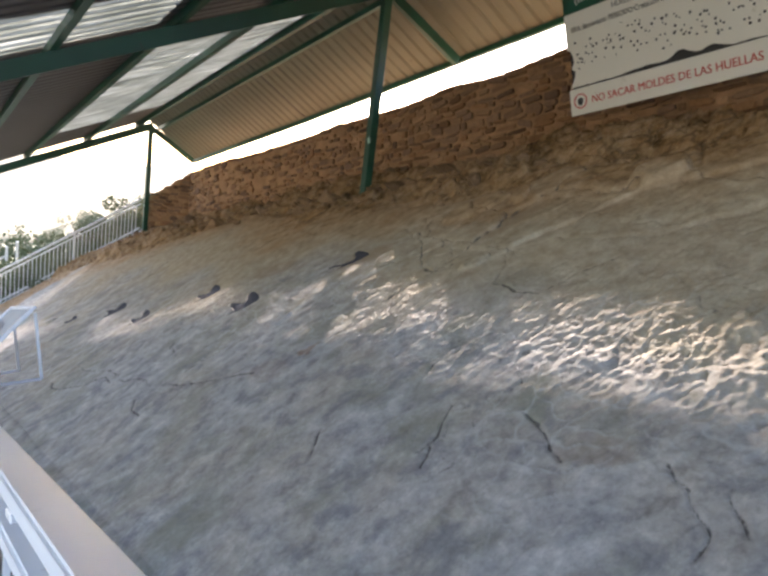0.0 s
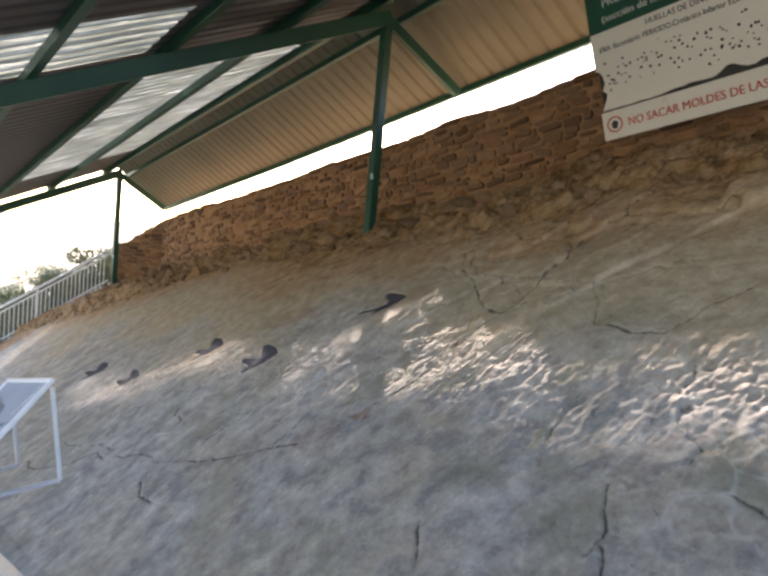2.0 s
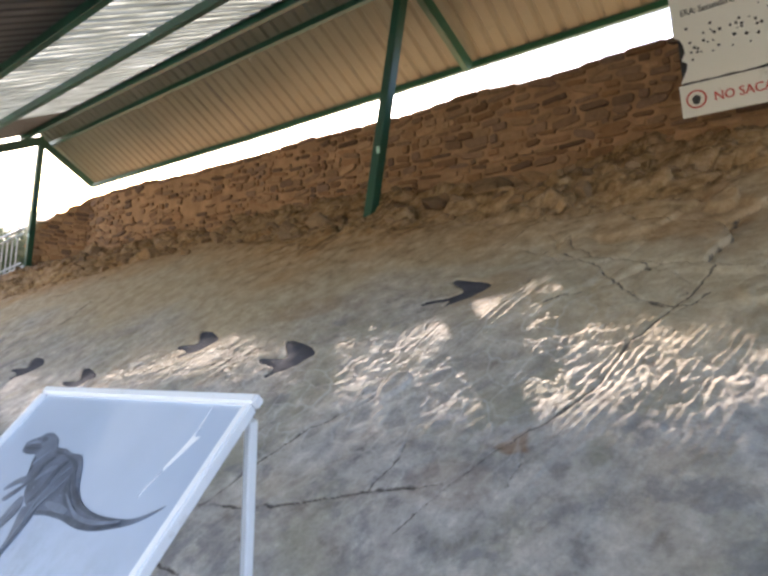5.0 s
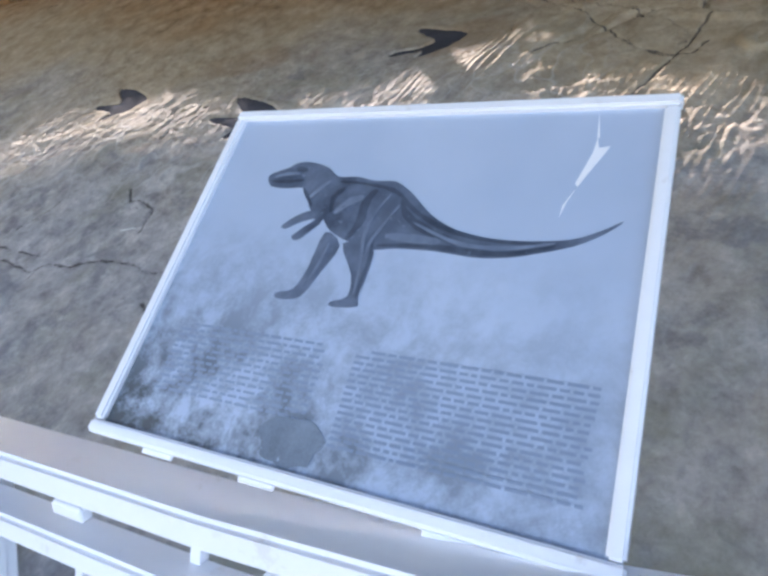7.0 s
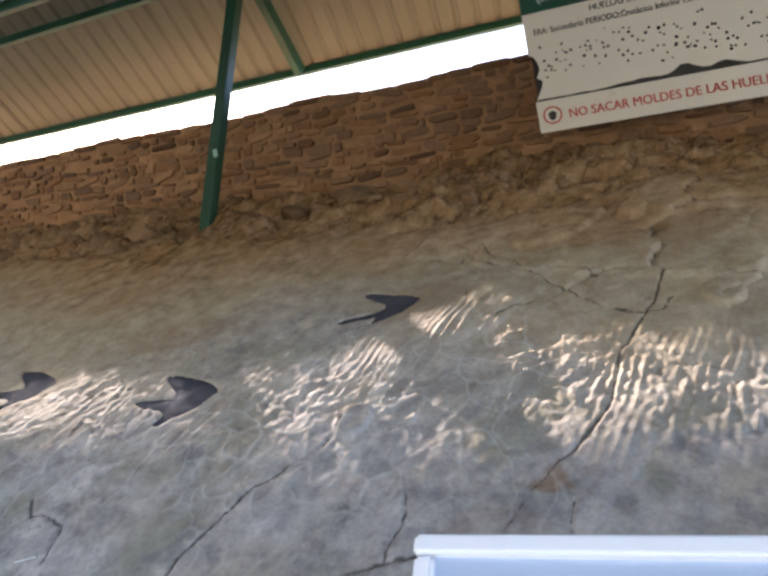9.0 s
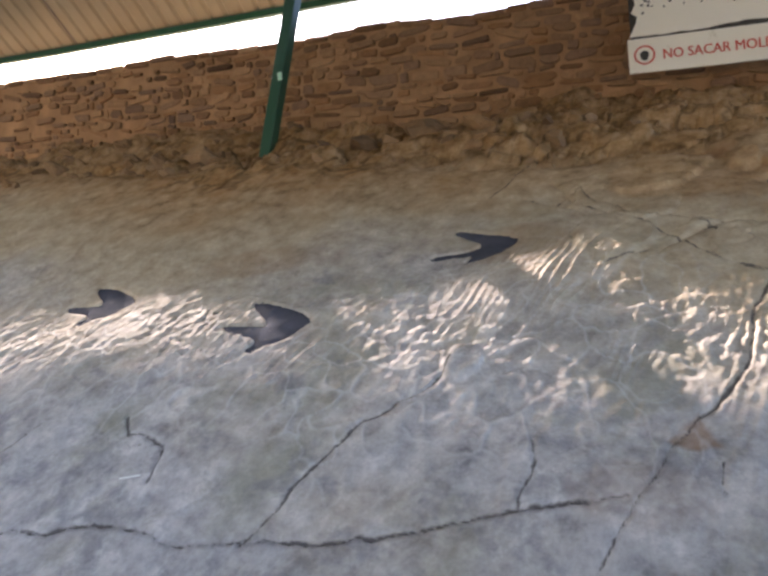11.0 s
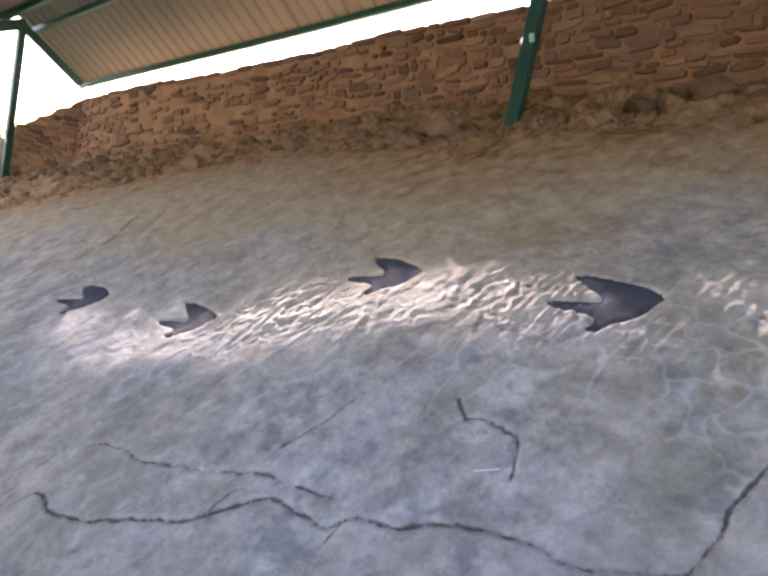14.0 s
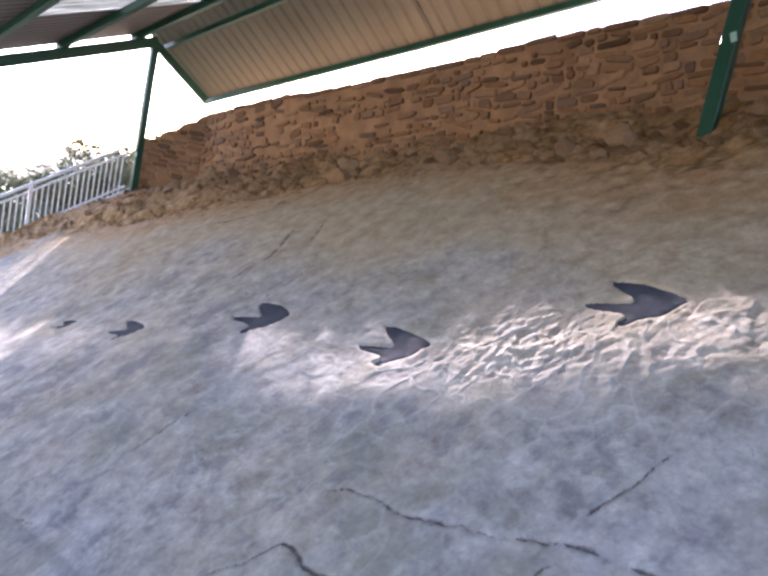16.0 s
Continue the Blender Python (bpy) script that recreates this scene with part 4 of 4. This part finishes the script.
def reading_panel():
    p = thing("reading_panel", pan(0.5, 0), "white framed sloping panel with a faded dinosaur drawing", "information panel")
    du, dv = 0.010 / PU.length, 0.010 / PV.length
    for a, c in (((-du, 0), (1 + du, 0)), ((-du, 1), (1 + du, 1)), ((0, dv), (0, 1 - dv)), ((1, dv), (1, 1 - dv))):
        own(part("frame", bevelled(bars((pan(*a), pan(*c), 0.017, 0.018, PN)), 0.003, 2), M_WHITE), p)
    own(part("poster", sheet_from(rect(0.01, 0.99, 0.01, 0.99), pan, 0.0, 0.006), poster_material(), label="faded pale blue print with mould"), p)
    ink = plain("blue-grey ink", (0.045, 0.060, 0.088), (0.165, 0.20, 0.265), 0.4, 95, 0, 0.0, (0.25, 0.30, 0.38))
    black = plain("dark blue ink", (0.026, 0.035, 0.052), (0.10, 0.125, 0.17), 0.4, 95, 0, 0.0, (0.15, 0.19, 0.25))
    faint = plain("faded ink", (0.20, 0.25, 0.33), (0.27, 0.33, 0.42), 0.4, 20, 0, 0.0)
    pale = plain("pale ink", (0.10, 0.125, 0.17), (0.24, 0.29, 0.37), 0.4, 90, 0, 0.0, (0.07, 0.09, 0.125))
    mould = plain("mouldy print", (0.07, 0.085, 0.105), (0.25, 0.30, 0.36), 0.4, 45, 0, 0.0, (0.36, 0.43, 0.53))
    body = ((0.156, 0.777), (0.175, 0.793), (0.204, 0.807), (0.224, 0.824), (0.263, 0.826), (0.312, 0.808), (0.345, 0.779), (0.394, 0.779), (0.441, 0.767),
            (0.49, 0.766), (0.536, 0.73), (0.587, 0.673), (0.649, 0.632), (0.722, 0.614), (0.799, 0.614), (0.865, 0.624), (0.91, 0.648), (0.945, 0.675),
            (0.916, 0.641), (0.872, 0.609), (0.815, 0.586), (0.76, 0.569), (0.695, 0.563), (0.616, 0.572), (0.535, 0.571), (0.487, 0.564), (0.423, 0.582),
            (0.371, 0.611), (0.338, 0.653), (0.308, 0.665), (0.282, 0.712), (0.262, 0.74), (0.217, 0.737), (0.171, 0.744))
    leg_a = ((0.485, 0.573), (0.493, 0.493), (0.489, 0.434), (0.494, 0.409), (0.44, 0.401), (0.434, 0.413), (0.467, 0.432), (0.459, 0.49), (0.416, 0.574))
    leg_b = ((0.409, 0.567), (0.387, 0.488), (0.366, 0.426), (0.348, 0.409), (0.308, 0.405), (0.301, 0.42), (0.339, 0.436), (0.355, 0.499), (0.364, 0.603))
    arm = ((0.346, 0.642), (0.323, 0.601), (0.301, 0.575), (0.284, 0.583), (0.302, 0.61), (0.327, 0.641), (0.295, 0.632), (0.26, 0.607), (0.249, 0.618), (0.287, 0.657), (0.321, 0.666))
    art = own(part("drawing", sheet_from(rounded(body, 3), pan, 0.0012, 0.001), ink, label="grey dinosaur drawing"), p)
    for name, shape, out, mat in (("drawn_leg", leg_a, 0.0016, ink), ("drawn_leg", leg_b, 0.0014, ink), ("drawn_arm", arm, 0.0010, ink)):
        own(part(name, sheet_from(rounded(shape, 3), pan, out, 0.0008), mat), art)
    # dark and pale strokes of the hide
    dark = ((0.007, ((0.354, 0.762), (0.436, 0.754), (0.502, 0.731), (0.551, 0.68), (0.63, 0.631), (0.723, 0.608), (0.811, 0.607))),
            (0.017, ((0.452, 0.739), (0.436, 0.699), (0.437, 0.64), (0.421, 0.59))), (0.010, ((0.373, 0.742), (0.354, 0.71), (0.359, 0.665))),
            (0.008, ((0.493, 0.574), (0.601, 0.583), (0.693, 0.574), (0.765, 0.578), (0.84, 0.604))), (0.007, ((0.268, 0.735), (0.305, 0.682))),
            (0.013, ((0.517, 0.717), (0.535, 0.67), (0.584, 0.627), (0.649, 0.601))), (0.009, ((0.228, 0.803), (0.258, 0.797))),
            (0.006, ((0.478, 0.609), (0.488, 0.537), (0.486, 0.484), (0.486, 0.429))), (0.005, ((0.168, 0.759), (0.211, 0.757), (0.258, 0.765))))
    light = ((0.007, ((0.489, 0.726), (0.467, 0.666), (0.459, 0.599), (0.472, 0.527), (0.479, 0.44))), (0.006, ((0.516, 0.693), (0.492, 0.629), (0.476, 0.572), (0.482, 0.51))),
             (0.013, ((0.369, 0.66), (0.397, 0.697), (0.428, 0.713))), (0.006, ((0.559, 0.644), (0.663, 0.594), (0.756, 0.59), (0.839, 0.611))),
             (0.008, ((0.292, 0.707), (0.309, 0.734), (0.33, 0.762))), (0.006, ((0.175, 0.772), (0.206, 0.783), (0.242, 0.785))), (0.012, ((0.506, 0.603), (0.57, 0.599), (0.624, 0.595))),
             (0.005, ((0.385, 0.57), (0.376, 0.5), (0.36, 0.44))))
    for mat, out, strokes in ((black, 0.0021, dark), (pale, 0.0026, light)):
        for width, line in strokes:
            own(part("drawn_stroke", stroke(line, width, out), mat), art)
    own(part("drawn_skull", sheet_from([(0.45 + 0.066 * math.cos(t * 0.2618) * (1 + 0.12 * math.sin(t * 1.3)), 0.08 + 0.058 * math.sin(t * 0.2618) * (1 + 0.1 * math.sin(t * 2.1 + 1))) for t in range(24)], pan, 0.0012, 0.001), mould, label="stained drawing of a skull"), p)
    r = random.Random(8)
    for u0, u1, v0, v1, n in ((0.10, 0.465, 0.305, 0.13, 12), (0.525, 0.95, 0.305, 0.09, 16)):
        bm = bmesh.new()
        for k in range(n):
            v = v0 + (v1 - v0) * k / (n - 1)
            u = u0 + (0.03 if k == 0 else 0)
            while u < u1 - 0.01:
                w = min(r.uniform(0.008, 0.034), u1 - u)
                bm.faces.new([bm.verts.new(pan(a, c, 0.0012)) for a, c in rect(u, u + w, v - 0.0036, v + 0.0030)])
                u += w + 0.0055
        tagged(own(part("text_block", bm, faint, label="unreadable lines of small print"), p), kind="stuff")
    # glare and peeling on the cover, painted as flat white shapes
    for shape in (((0.877, 0.899), (0.883, 0.871), (0.902, 0.875), (0.88, 0.82), (0.857, 0.762), (0.852, 0.771), (0.863, 0.816), (0.873, 0.857)), ((0.854, 0.754), (0.842, 0.714), (0.836, 0.68), (0.837, 0.71)), ((0.872, 0.97), (0.881, 0.9), (0.876, 0.9))):
        own(part("glare_peel", sheet_from(shape, pan, 0.0012, 0.001), M_WHITE, label="white glare and peel mark on the cover"), p)
    # tube brackets that carry it from the rail
    for u in (0.02, 0.98):
        top = pan(u, 0.97, -0.022)
        foot = top + Vector((0.045, 0.0, -0.37))
        own(part("bracket", bevelled(bars((top, foot, 0.015, 0.015, (1, 0, 0)), (foot, Vector((0.80, foot.y, foot.z - 0.03)), 0.015, 0.015)), 0.002), M_WHITE), p)
    for u in (0.12, 0.36, 0.72):
        own(part("hinge", bevelled(bars((pan(u, -0.018, -0.012), pan(u + 0.08, -0.018, -0.012), 0.010, 0.005, PN)), 0.002), M_WHITE), p)


reading_panel()


# ---- dinosaur footprints ----
def footprint(x, y, turn, size, skew, fat, shape, label):
    ring = foot_ring(x, y, turn, size, skew, fat, shape)
    wide = []
    for (ax, ay), (bx, by), (px, py) in zip(ring[-1:] + ring[:-1], ring[1:] + ring[:1], ring):
        n = math.hypot(bx - ax, by - ay) or 1.0
        wide.append((px + (by - ay) / n * 0.008, py - (bx - ax) / n * 0.008))
    ring = wide
    bm = bmesh.new()
    f = bm.faces.new([bm.verts.new((a, c, 0)) for a, c in ring])
    bm.normal_update()
    bmesh.ops.triangulate(bm, faces=[f])
    long = [e for e in bm.edges if e.calc_length() > 0.05]
    for _ in range(4):
        bmesh.ops.subdivide_edges(bm, edges=long, cuts=1, use_grid_fill=False)
        bmesh.ops.triangulate(bm, faces=bm.faces[:])
        long = [e for e in bm.edges if e.calc_length() > 0.04]
    xs, ys = np.array([v.co.x for v in bm.verts]), np.array([v.co.y for v in bm.verts])
    around = np.array([slab_z(xs + i * 0.02, ys + j * 0.02) for i in (-1, 0, 1) for j in (-1, 0, 1)])
    for v, mean, low in zip(bm.verts, around.mean(0), around.min(0)):
        v.co.z = float(low) - 0.005 if v.is_boundary else float(mean) - 0.008
    bmesh.ops.recalc_face_normals(bm, faces=bm.faces[:])
    if sum(q.normal.z for q in bm.faces) < 0:
        bmesh.ops.reverse_faces(bm, faces=bm.faces[:])
    ob = part("dinosaur_footprint", bm, M_PRINT, smooth=True)
    return tagged(ob, label, "footprint", "dinosaur track")


for row in TRACK:
    footprint(*row)


stick = bars((Vector((2.72, 7.08, float(slab_z(2.72, 7.08)) + 0.008)), Vector((2.755, 6.995, float(slab_z(2.755, 6.995)) + 0.006)), 0.005, 0.005))
tagged(part("stick", stick, M_PALE), "small bleached stick lying on the rock", "stick")

# ---- loose stones under the wall ----
def rock_shape(seed, r=1.0):
    q = random.Random(seed)
    bm = bmesh.new()
    bmesh.ops.create_icosphere(bm, subdivisions=2, radius=r)
    for v in bm.verts:
        n = noise.noise(v.co * 1.3 + Vector((seed * 7.1, 0, 0)))
        v.co *= 1 + 0.5 * n
        v.co.z *= 0.62
    for _ in range(9):
        d = Vector((q.gauss(0, 1), q.gauss(0, 1), q.gauss(0, 1))).normalized()
        cut = q.uniform(0.38, 0.66)
        for v in bm.verts:
            over = v.co.dot(d) - cut * r
            if over > 0:
                v.co -= d * over
    return mesh_of(bm, "loose_stone", M_LOOSE)


M_LOOSE = varied("loose brown stone", [(0.17, 0.10, 0.05), (0.33, 0.20, 0.10), (0.24, 0.15, 0.08), (0.40, 0.26, 0.145)])
shapes = [rock_shape(k) for k in range(7)]
q = random.Random(21)
for k in range(190):
    y = q.uniform(5.5, 20.5)
    x = min(7.85, max(5.9, q.gauss(6.65, 0.42)))
    if abs(y - 9.43) < 0.3 and abs(x - 6.9) < 0.3:
        continue
    s = q.uniform(0.04, 0.11) if k % 9 else q.uniform(0.13, 0.20)
    ob = new("loose_stone", shapes[k % 7])
    ob.matrix_world = Matrix.Translation((x, y, float(slab_z(x, y)) + s * 0.17)) @ Euler((q.uniform(-0.4, 0.4), q.uniform(-0.6, 0.1), q.uniform(0, 6.3))).to_matrix().to_4x4() @ Matrix.Diagonal((s * q.uniform(0.9, 1.7), s * q.uniform(0.9, 1.7), s, 1))
    tagged(ob, "rough brown loose stone on the upper slab", "stone", "loose stones")


# ---- far fence ----
FENCE_Y = 21.36


def fence_h(x):
    """Top of the kerb under the far fence."""
    return float(np.interp(x, (0.8, 2.4, 6.95), (-0.55, 0.4, 3.22)))


def far_fence():
    bm = bmesh.new()
    xs = (0.8, 2.4, 6.95)
    for a, c in zip(xs, xs[1:]):
        slab_of(bm, [W(a, FENCE_Y - 0.12, fence_h(a)), W(c, FENCE_Y - 0.12, fence_h(c)), W(c, FENCE_Y + 0.12, fence_h(c)), W(a, FENCE_Y + 0.12, fence_h(a))], 0.32)
    tagged(part("kerb", bm, M_KERB), "pale plastered kerb under the far fence", "kerb", kind="structure")
    f = thing("fence", W(3.8, FENCE_Y, fence_h(3.8)), "white metal picket fence on a pale kerb", "fence")
    for name, dh, w in (("top_rail", 1.0, 0.05), ("upper_rail", 0.86, 0.035), ("lower_rail", 0.10, 0.04)):
        own(part(name, bars((W(2.4, FENCE_Y, fence_h(2.4) + dh), W(6.8, FENCE_Y, fence_h(6.8) + dh), w, w), (W(0.85, FENCE_Y, fence_h(0.85) + dh), W(2.4, FENCE_Y, fence_h(2.4) + dh), w, w)), M_WHITE), f)
    x = 0.95
    k = 0
    while x < 6.78:
        post = k % 18 == 0
        own(part("post" if post else "picket", bars((W(x, FENCE_Y, fence_h(x) - 0.02), W(x, FENCE_Y, fence_h(x) + (1.06 if post else 0.88)), 0.06 if post else 0.022, 0.06 if post else 0.022, (1, 0, 0))), M_WHITE), f)
        x += 0.11
        k += 1
    g = thing("gate", W(3.2, 24.5, 0.6), "white metal gate on the hillside path beyond the fence", "gate")
    for x in (3.55, 3.85):
        own(part("gate_post", bars((W(x, 24.5, fence_h(x) - 0.3), W(x, 24.5, fence_h(x) + 1.5), 0.07, 0.07, (1, 0, 0))), M_WHITE), g)
    for dh in (0.2, 0.75, 1.3):
        own(part("gate_rail", bars((W(0.2, 24.5, fence_h(0.8) + dh - 0.3), W(3.55, 24.5, fence_h(3.55) + dh - 0.1), 0.045, 0.045)), M_WHITE), g)
    for k in range(24):
        x = 0.3 + k * 0.14
        own(part("gate_bar", bars((W(x, 24.5, fence_h(max(x, 0.8)) - 0.1), W(x, 24.5, fence_h(max(x, 0.8)) + 1.1), 0.02, 0.02, (1, 0, 0))), M_WHITE), g)


far_fence()


# ---- shrubs on the hillside ----
def shrub_mesh(seed):
    q = random.Random(seed)
    bm = bmesh.new()
    lobes = [(Vector((q.gauss(0, 0.5), q.gauss(0, 0.5), q.uniform(0.35, 0.95))), q.uniform(0.25, 0.5)) for _ in range(9)]
    for k in range(1500):
        c, r = q.choice(lobes)
        d = Vector((q.gauss(0, 1), q.gauss(0, 1), q.gauss(0, 1))).normalized()
        p = c + d * r * q.uniform(0.55, 1.05)
        if p.z < 0.03:
            continue
        a = Vector((q.gauss(0, 1), q.gauss(0, 1), q.gauss(0, 1))).normalized() * q.uniform(0.03, 0.065)
        e = a.orthogonal().normalized() * a.length * 0.6
        bm.faces.new([bm.verts.new(v) for v in (p - a, p + e, p + a, p - e)])
    return mesh_of(bm, "crown", M_LEAF)


def stem_mesh(seed):
    q = random.Random(seed)
    bm = bmesh.new()
    for _ in range(6):
        tip = Vector((q.gauss(0, 0.35), q.gauss(0, 0.35), q.uniform(0.5, 0.9)))
        bar(bm, (0, 0, -0.1), tip, 0.035, 0.035, (1, 0.2, 0))
    return mesh_of(bm, "stems", M_BARK)


M_BARK = plain("grey bark", (0.10, 0.08, 0.06), (0.16, 0.13, 0.10), 0.9, 10, 0, 0.5)
crowns = [(shrub_mesh(k), stem_mesh(k)) for k in range(4)]
q = random.Random(33)
for k in range(98):
    if k < 64:
        y = q.uniform(23.5, 46)
        x = q.uniform(-6, 11) * (1 + (y - 23) * 0.03)
        if y < 26 and 0 < x < 4.2:
            continue
        s = q.uniform(0.6, 1.5)
    else:
        x, y, s = 0.6 + (k - 64) * 0.21, q.uniform(22.5, 23.6), q.uniform(0.75, 1.15)
    root = thing("shrub", (x, y, float(ground_z(np.array(x), np.array(y)))), "dense green shrub on the dry hillside", "shrub", "hillside shrubs")
    root.scale = (s, s, s * q.uniform(0.7, 1.1))
    root.rotation_euler = (0, 0, q.uniform(0, 6.3))
    crown, stems = new("crown", crowns[k % 4][0]), new("stems", crowns[k % 4][1])
    crown.parent = stems.parent = root


# ---- stones of the wall ----
def stone_mesh(seed):
    """A rough block of unit size, face towards -x."""
    q = random.Random(seed)
    bm = bmesh.new()
    n = 8
    ring = []
    for sy, sz in ((1, -1), (1, 1), (-1, 1), (-1, -1)):
        c = q.uniform(0.06, 0.38)
        first, second = (sy * 0.5 * q.uniform(0.92, 1.0), sz * (0.5 - c) * q.uniform(0.9, 1)), (sy * (0.5 - 0.5 * c) * q.uniform(0.9, 1), sz * 0.5 * q.uniform(0.9, 1.0))
        ring += [first, second] if sy * sz > 0 else [second, first]
    back = [bm.verts.new((0.3, a, b)) for a, b in ring]
    rim = [bm.verts.new((q.uniform(-0.75, -0.45), a, b)) for a, b in ring]
    face = [bm.verts.new((q.uniform(-1.0, -0.8), a * 0.9, b * 0.84)) for a, b in ring]
    mid = bm.verts.new((q.uniform(-1.05, -0.8), 0, 0))
    for k in range(n):
        j = (k + 1) % n
        bm.faces.new((back[k], back[j], rim[j], rim[k]))
        bm.faces.new((rim[k], rim[j], face[j], face[k]))
        bm.faces.new((face[k], face[j], mid))
    bmesh.ops.recalc_face_normals(bm, faces=bm.faces[:])
    return mesh_of(bm, "stone", M_STONE)


stone_shapes = [stone_mesh(k) for k in range(18)]
TILT_WALL = Matrix.Rotation(-math.atan(SLOPE), 4, "X")


def lay_stones():
    q = random.Random(55)
    near, rest = [], []
    h = 3.15
    while h < 5.0:
        dh = q.uniform(0.07, 0.15)
        y = 3.0 + q.uniform(0, 0.3)
        while y < 20.35:
            w = q.uniform(0.10, 0.26) if q.random() < 0.45 else q.uniform(0.24, 0.46)
            top = wall_top(y + w / 2)
            if h + dh < top - 0.06 and q.random() > (0.03 if y < 12 else 0.28):
                m = Matrix.Translation(W(WALL_X - 0.012 + q.uniform(-0.012, 0.012), y + w / 2, h + dh / 2 + q.uniform(-0.025, 0.025))) @ TILT_WALL @ Matrix.Rotation(q.gauss(0, 0.11), 4, "X") @ Matrix.Diagonal((q.uniform(0.012, 0.045), w - q.uniform(0.01, 0.06), (dh - q.uniform(0.006, 0.03)) * q.uniform(0.72, 1.12), 1))
                (near if 6.2 < y < 13.5 and h > 3.45 and len(near) < 300 else rest).append((stone_shapes[q.randrange(18)], m))
            y += w
        h += dh
    # flat stones along the top
    y = 3.0
    while y < 20.3:
        w, dh = q.uniform(0.16, 0.5), q.uniform(0.07, 0.11)
        m = Matrix.Translation(W(WALL_X - 0.01, y + w / 2, wall_top(y + w / 2) - dh / 2 + q.uniform(-0.012, 0.004))) @ TILT_WALL @ Matrix.Rotation(q.uniform(-0.03, 0.03), 4, "X") @ Matrix.Diagonal((q.uniform(0.02, 0.045), w - 0.01, dh, 1))
        rest.append((stone_shapes[q.randrange(18)], m))
        y += w
    return near, rest


near_stones, rest_stones = lay_stones()
for me, m in near_stones:
    ob = new("stone", me)
    ob.parent = wall
    ob.matrix_world = m


def joined(pairs, name, material):
    verts, faces = [], []
    for me, m in pairs:
        n = len(verts)
        verts += [tuple(m @ v.co) for v in me.vertices]
        faces += [tuple(n + k for k in p.vertices) for p in me.polygons]
    out = bpy.data.meshes.new(name)
    out.from_pydata(verts, [], faces)
    out.materials.append(material)
    return out


M_STONE_JOINED = M_STONE.copy()
nt = M_STONE_JOINED.node_tree
info = [n for n in nt.nodes if n.type == "OBJECT_INFO"][0]
geo = nt.nodes.new("ShaderNodeNewGeometry")
for link in list(info.outputs["Random"].links):
    nt.links.new(geo.outputs["Random Per Island"], link.to_socket)
ob = new("wall_stones", joined(rest_stones, "wall_stones", M_STONE_JOINED))
ob.parent = wall
tagged(ob, kind="stuff")


def end_wall():
    """Short return of the wall that steps down to the last post."""
    bm = bmesh.new()
    a, c = (8.0, 20.4), (7.0, 21.35)
    n = 10
    rows = []
    for k in range(n + 1):
        t = k / n
        x, y = a[0] + (c[0] - a[0]) * t, a[1] + (c[1] - a[1]) * t
        top = 4.97 - 0.75 * t + 0.04 * math.sin(k * 2.3)
        rows.append([bm.verts.new(W(*p)) for p in ((x, y, 2.5), (x, y, top), (x + 0.28, y + 0.3, top), (x + 0.28, y + 0.3, 2.5))])
    for r0, r1 in zip(rows, rows[1:]):
        for k in range(4):
            bm.faces.new((r0[k], r1[k], r1[(k + 1) % 4], r0[(k + 1) % 4]))
    bm.faces.new(rows[0])
    bm.faces.new(rows[-1][::-1])
    bmesh.ops.recalc_face_normals(bm, faces=bm.faces[:])
    w = tagged(part("wall_north", bm, M_MORTAR), "short brown rubble return of the stone wall", "wall", kind="structure")
    q = random.Random(77)
    face = Matrix.Rotation(math.atan2(c[1] - a[1], c[0] - a[0]) - math.pi / 2, 4, "Z")
    h = 3.0
    while h < 4.85:
        dh = q.uniform(0.09, 0.16)
        s = 0.02
        while s < 1.34:
            wd = q.uniform(0.15, 0.38)
            t = (s + wd / 2) / 1.38
            if t < 1 and h + dh < 4.97 - 0.75 * t:
                ob = new("stone", stone_shapes[q.randrange(18)])
                ob.parent = w
                ob.matrix_world = Matrix.Translation(W(a[0] + (c[0] - a[0]) * t, a[1] + (c[1] - a[1]) * t, h + dh / 2)) @ face @ Matrix.Diagonal((q.uniform(0.03, 0.055), wd - 0.02, dh - 0.015, 1))
            s += wd
        h += dh


end_wall()
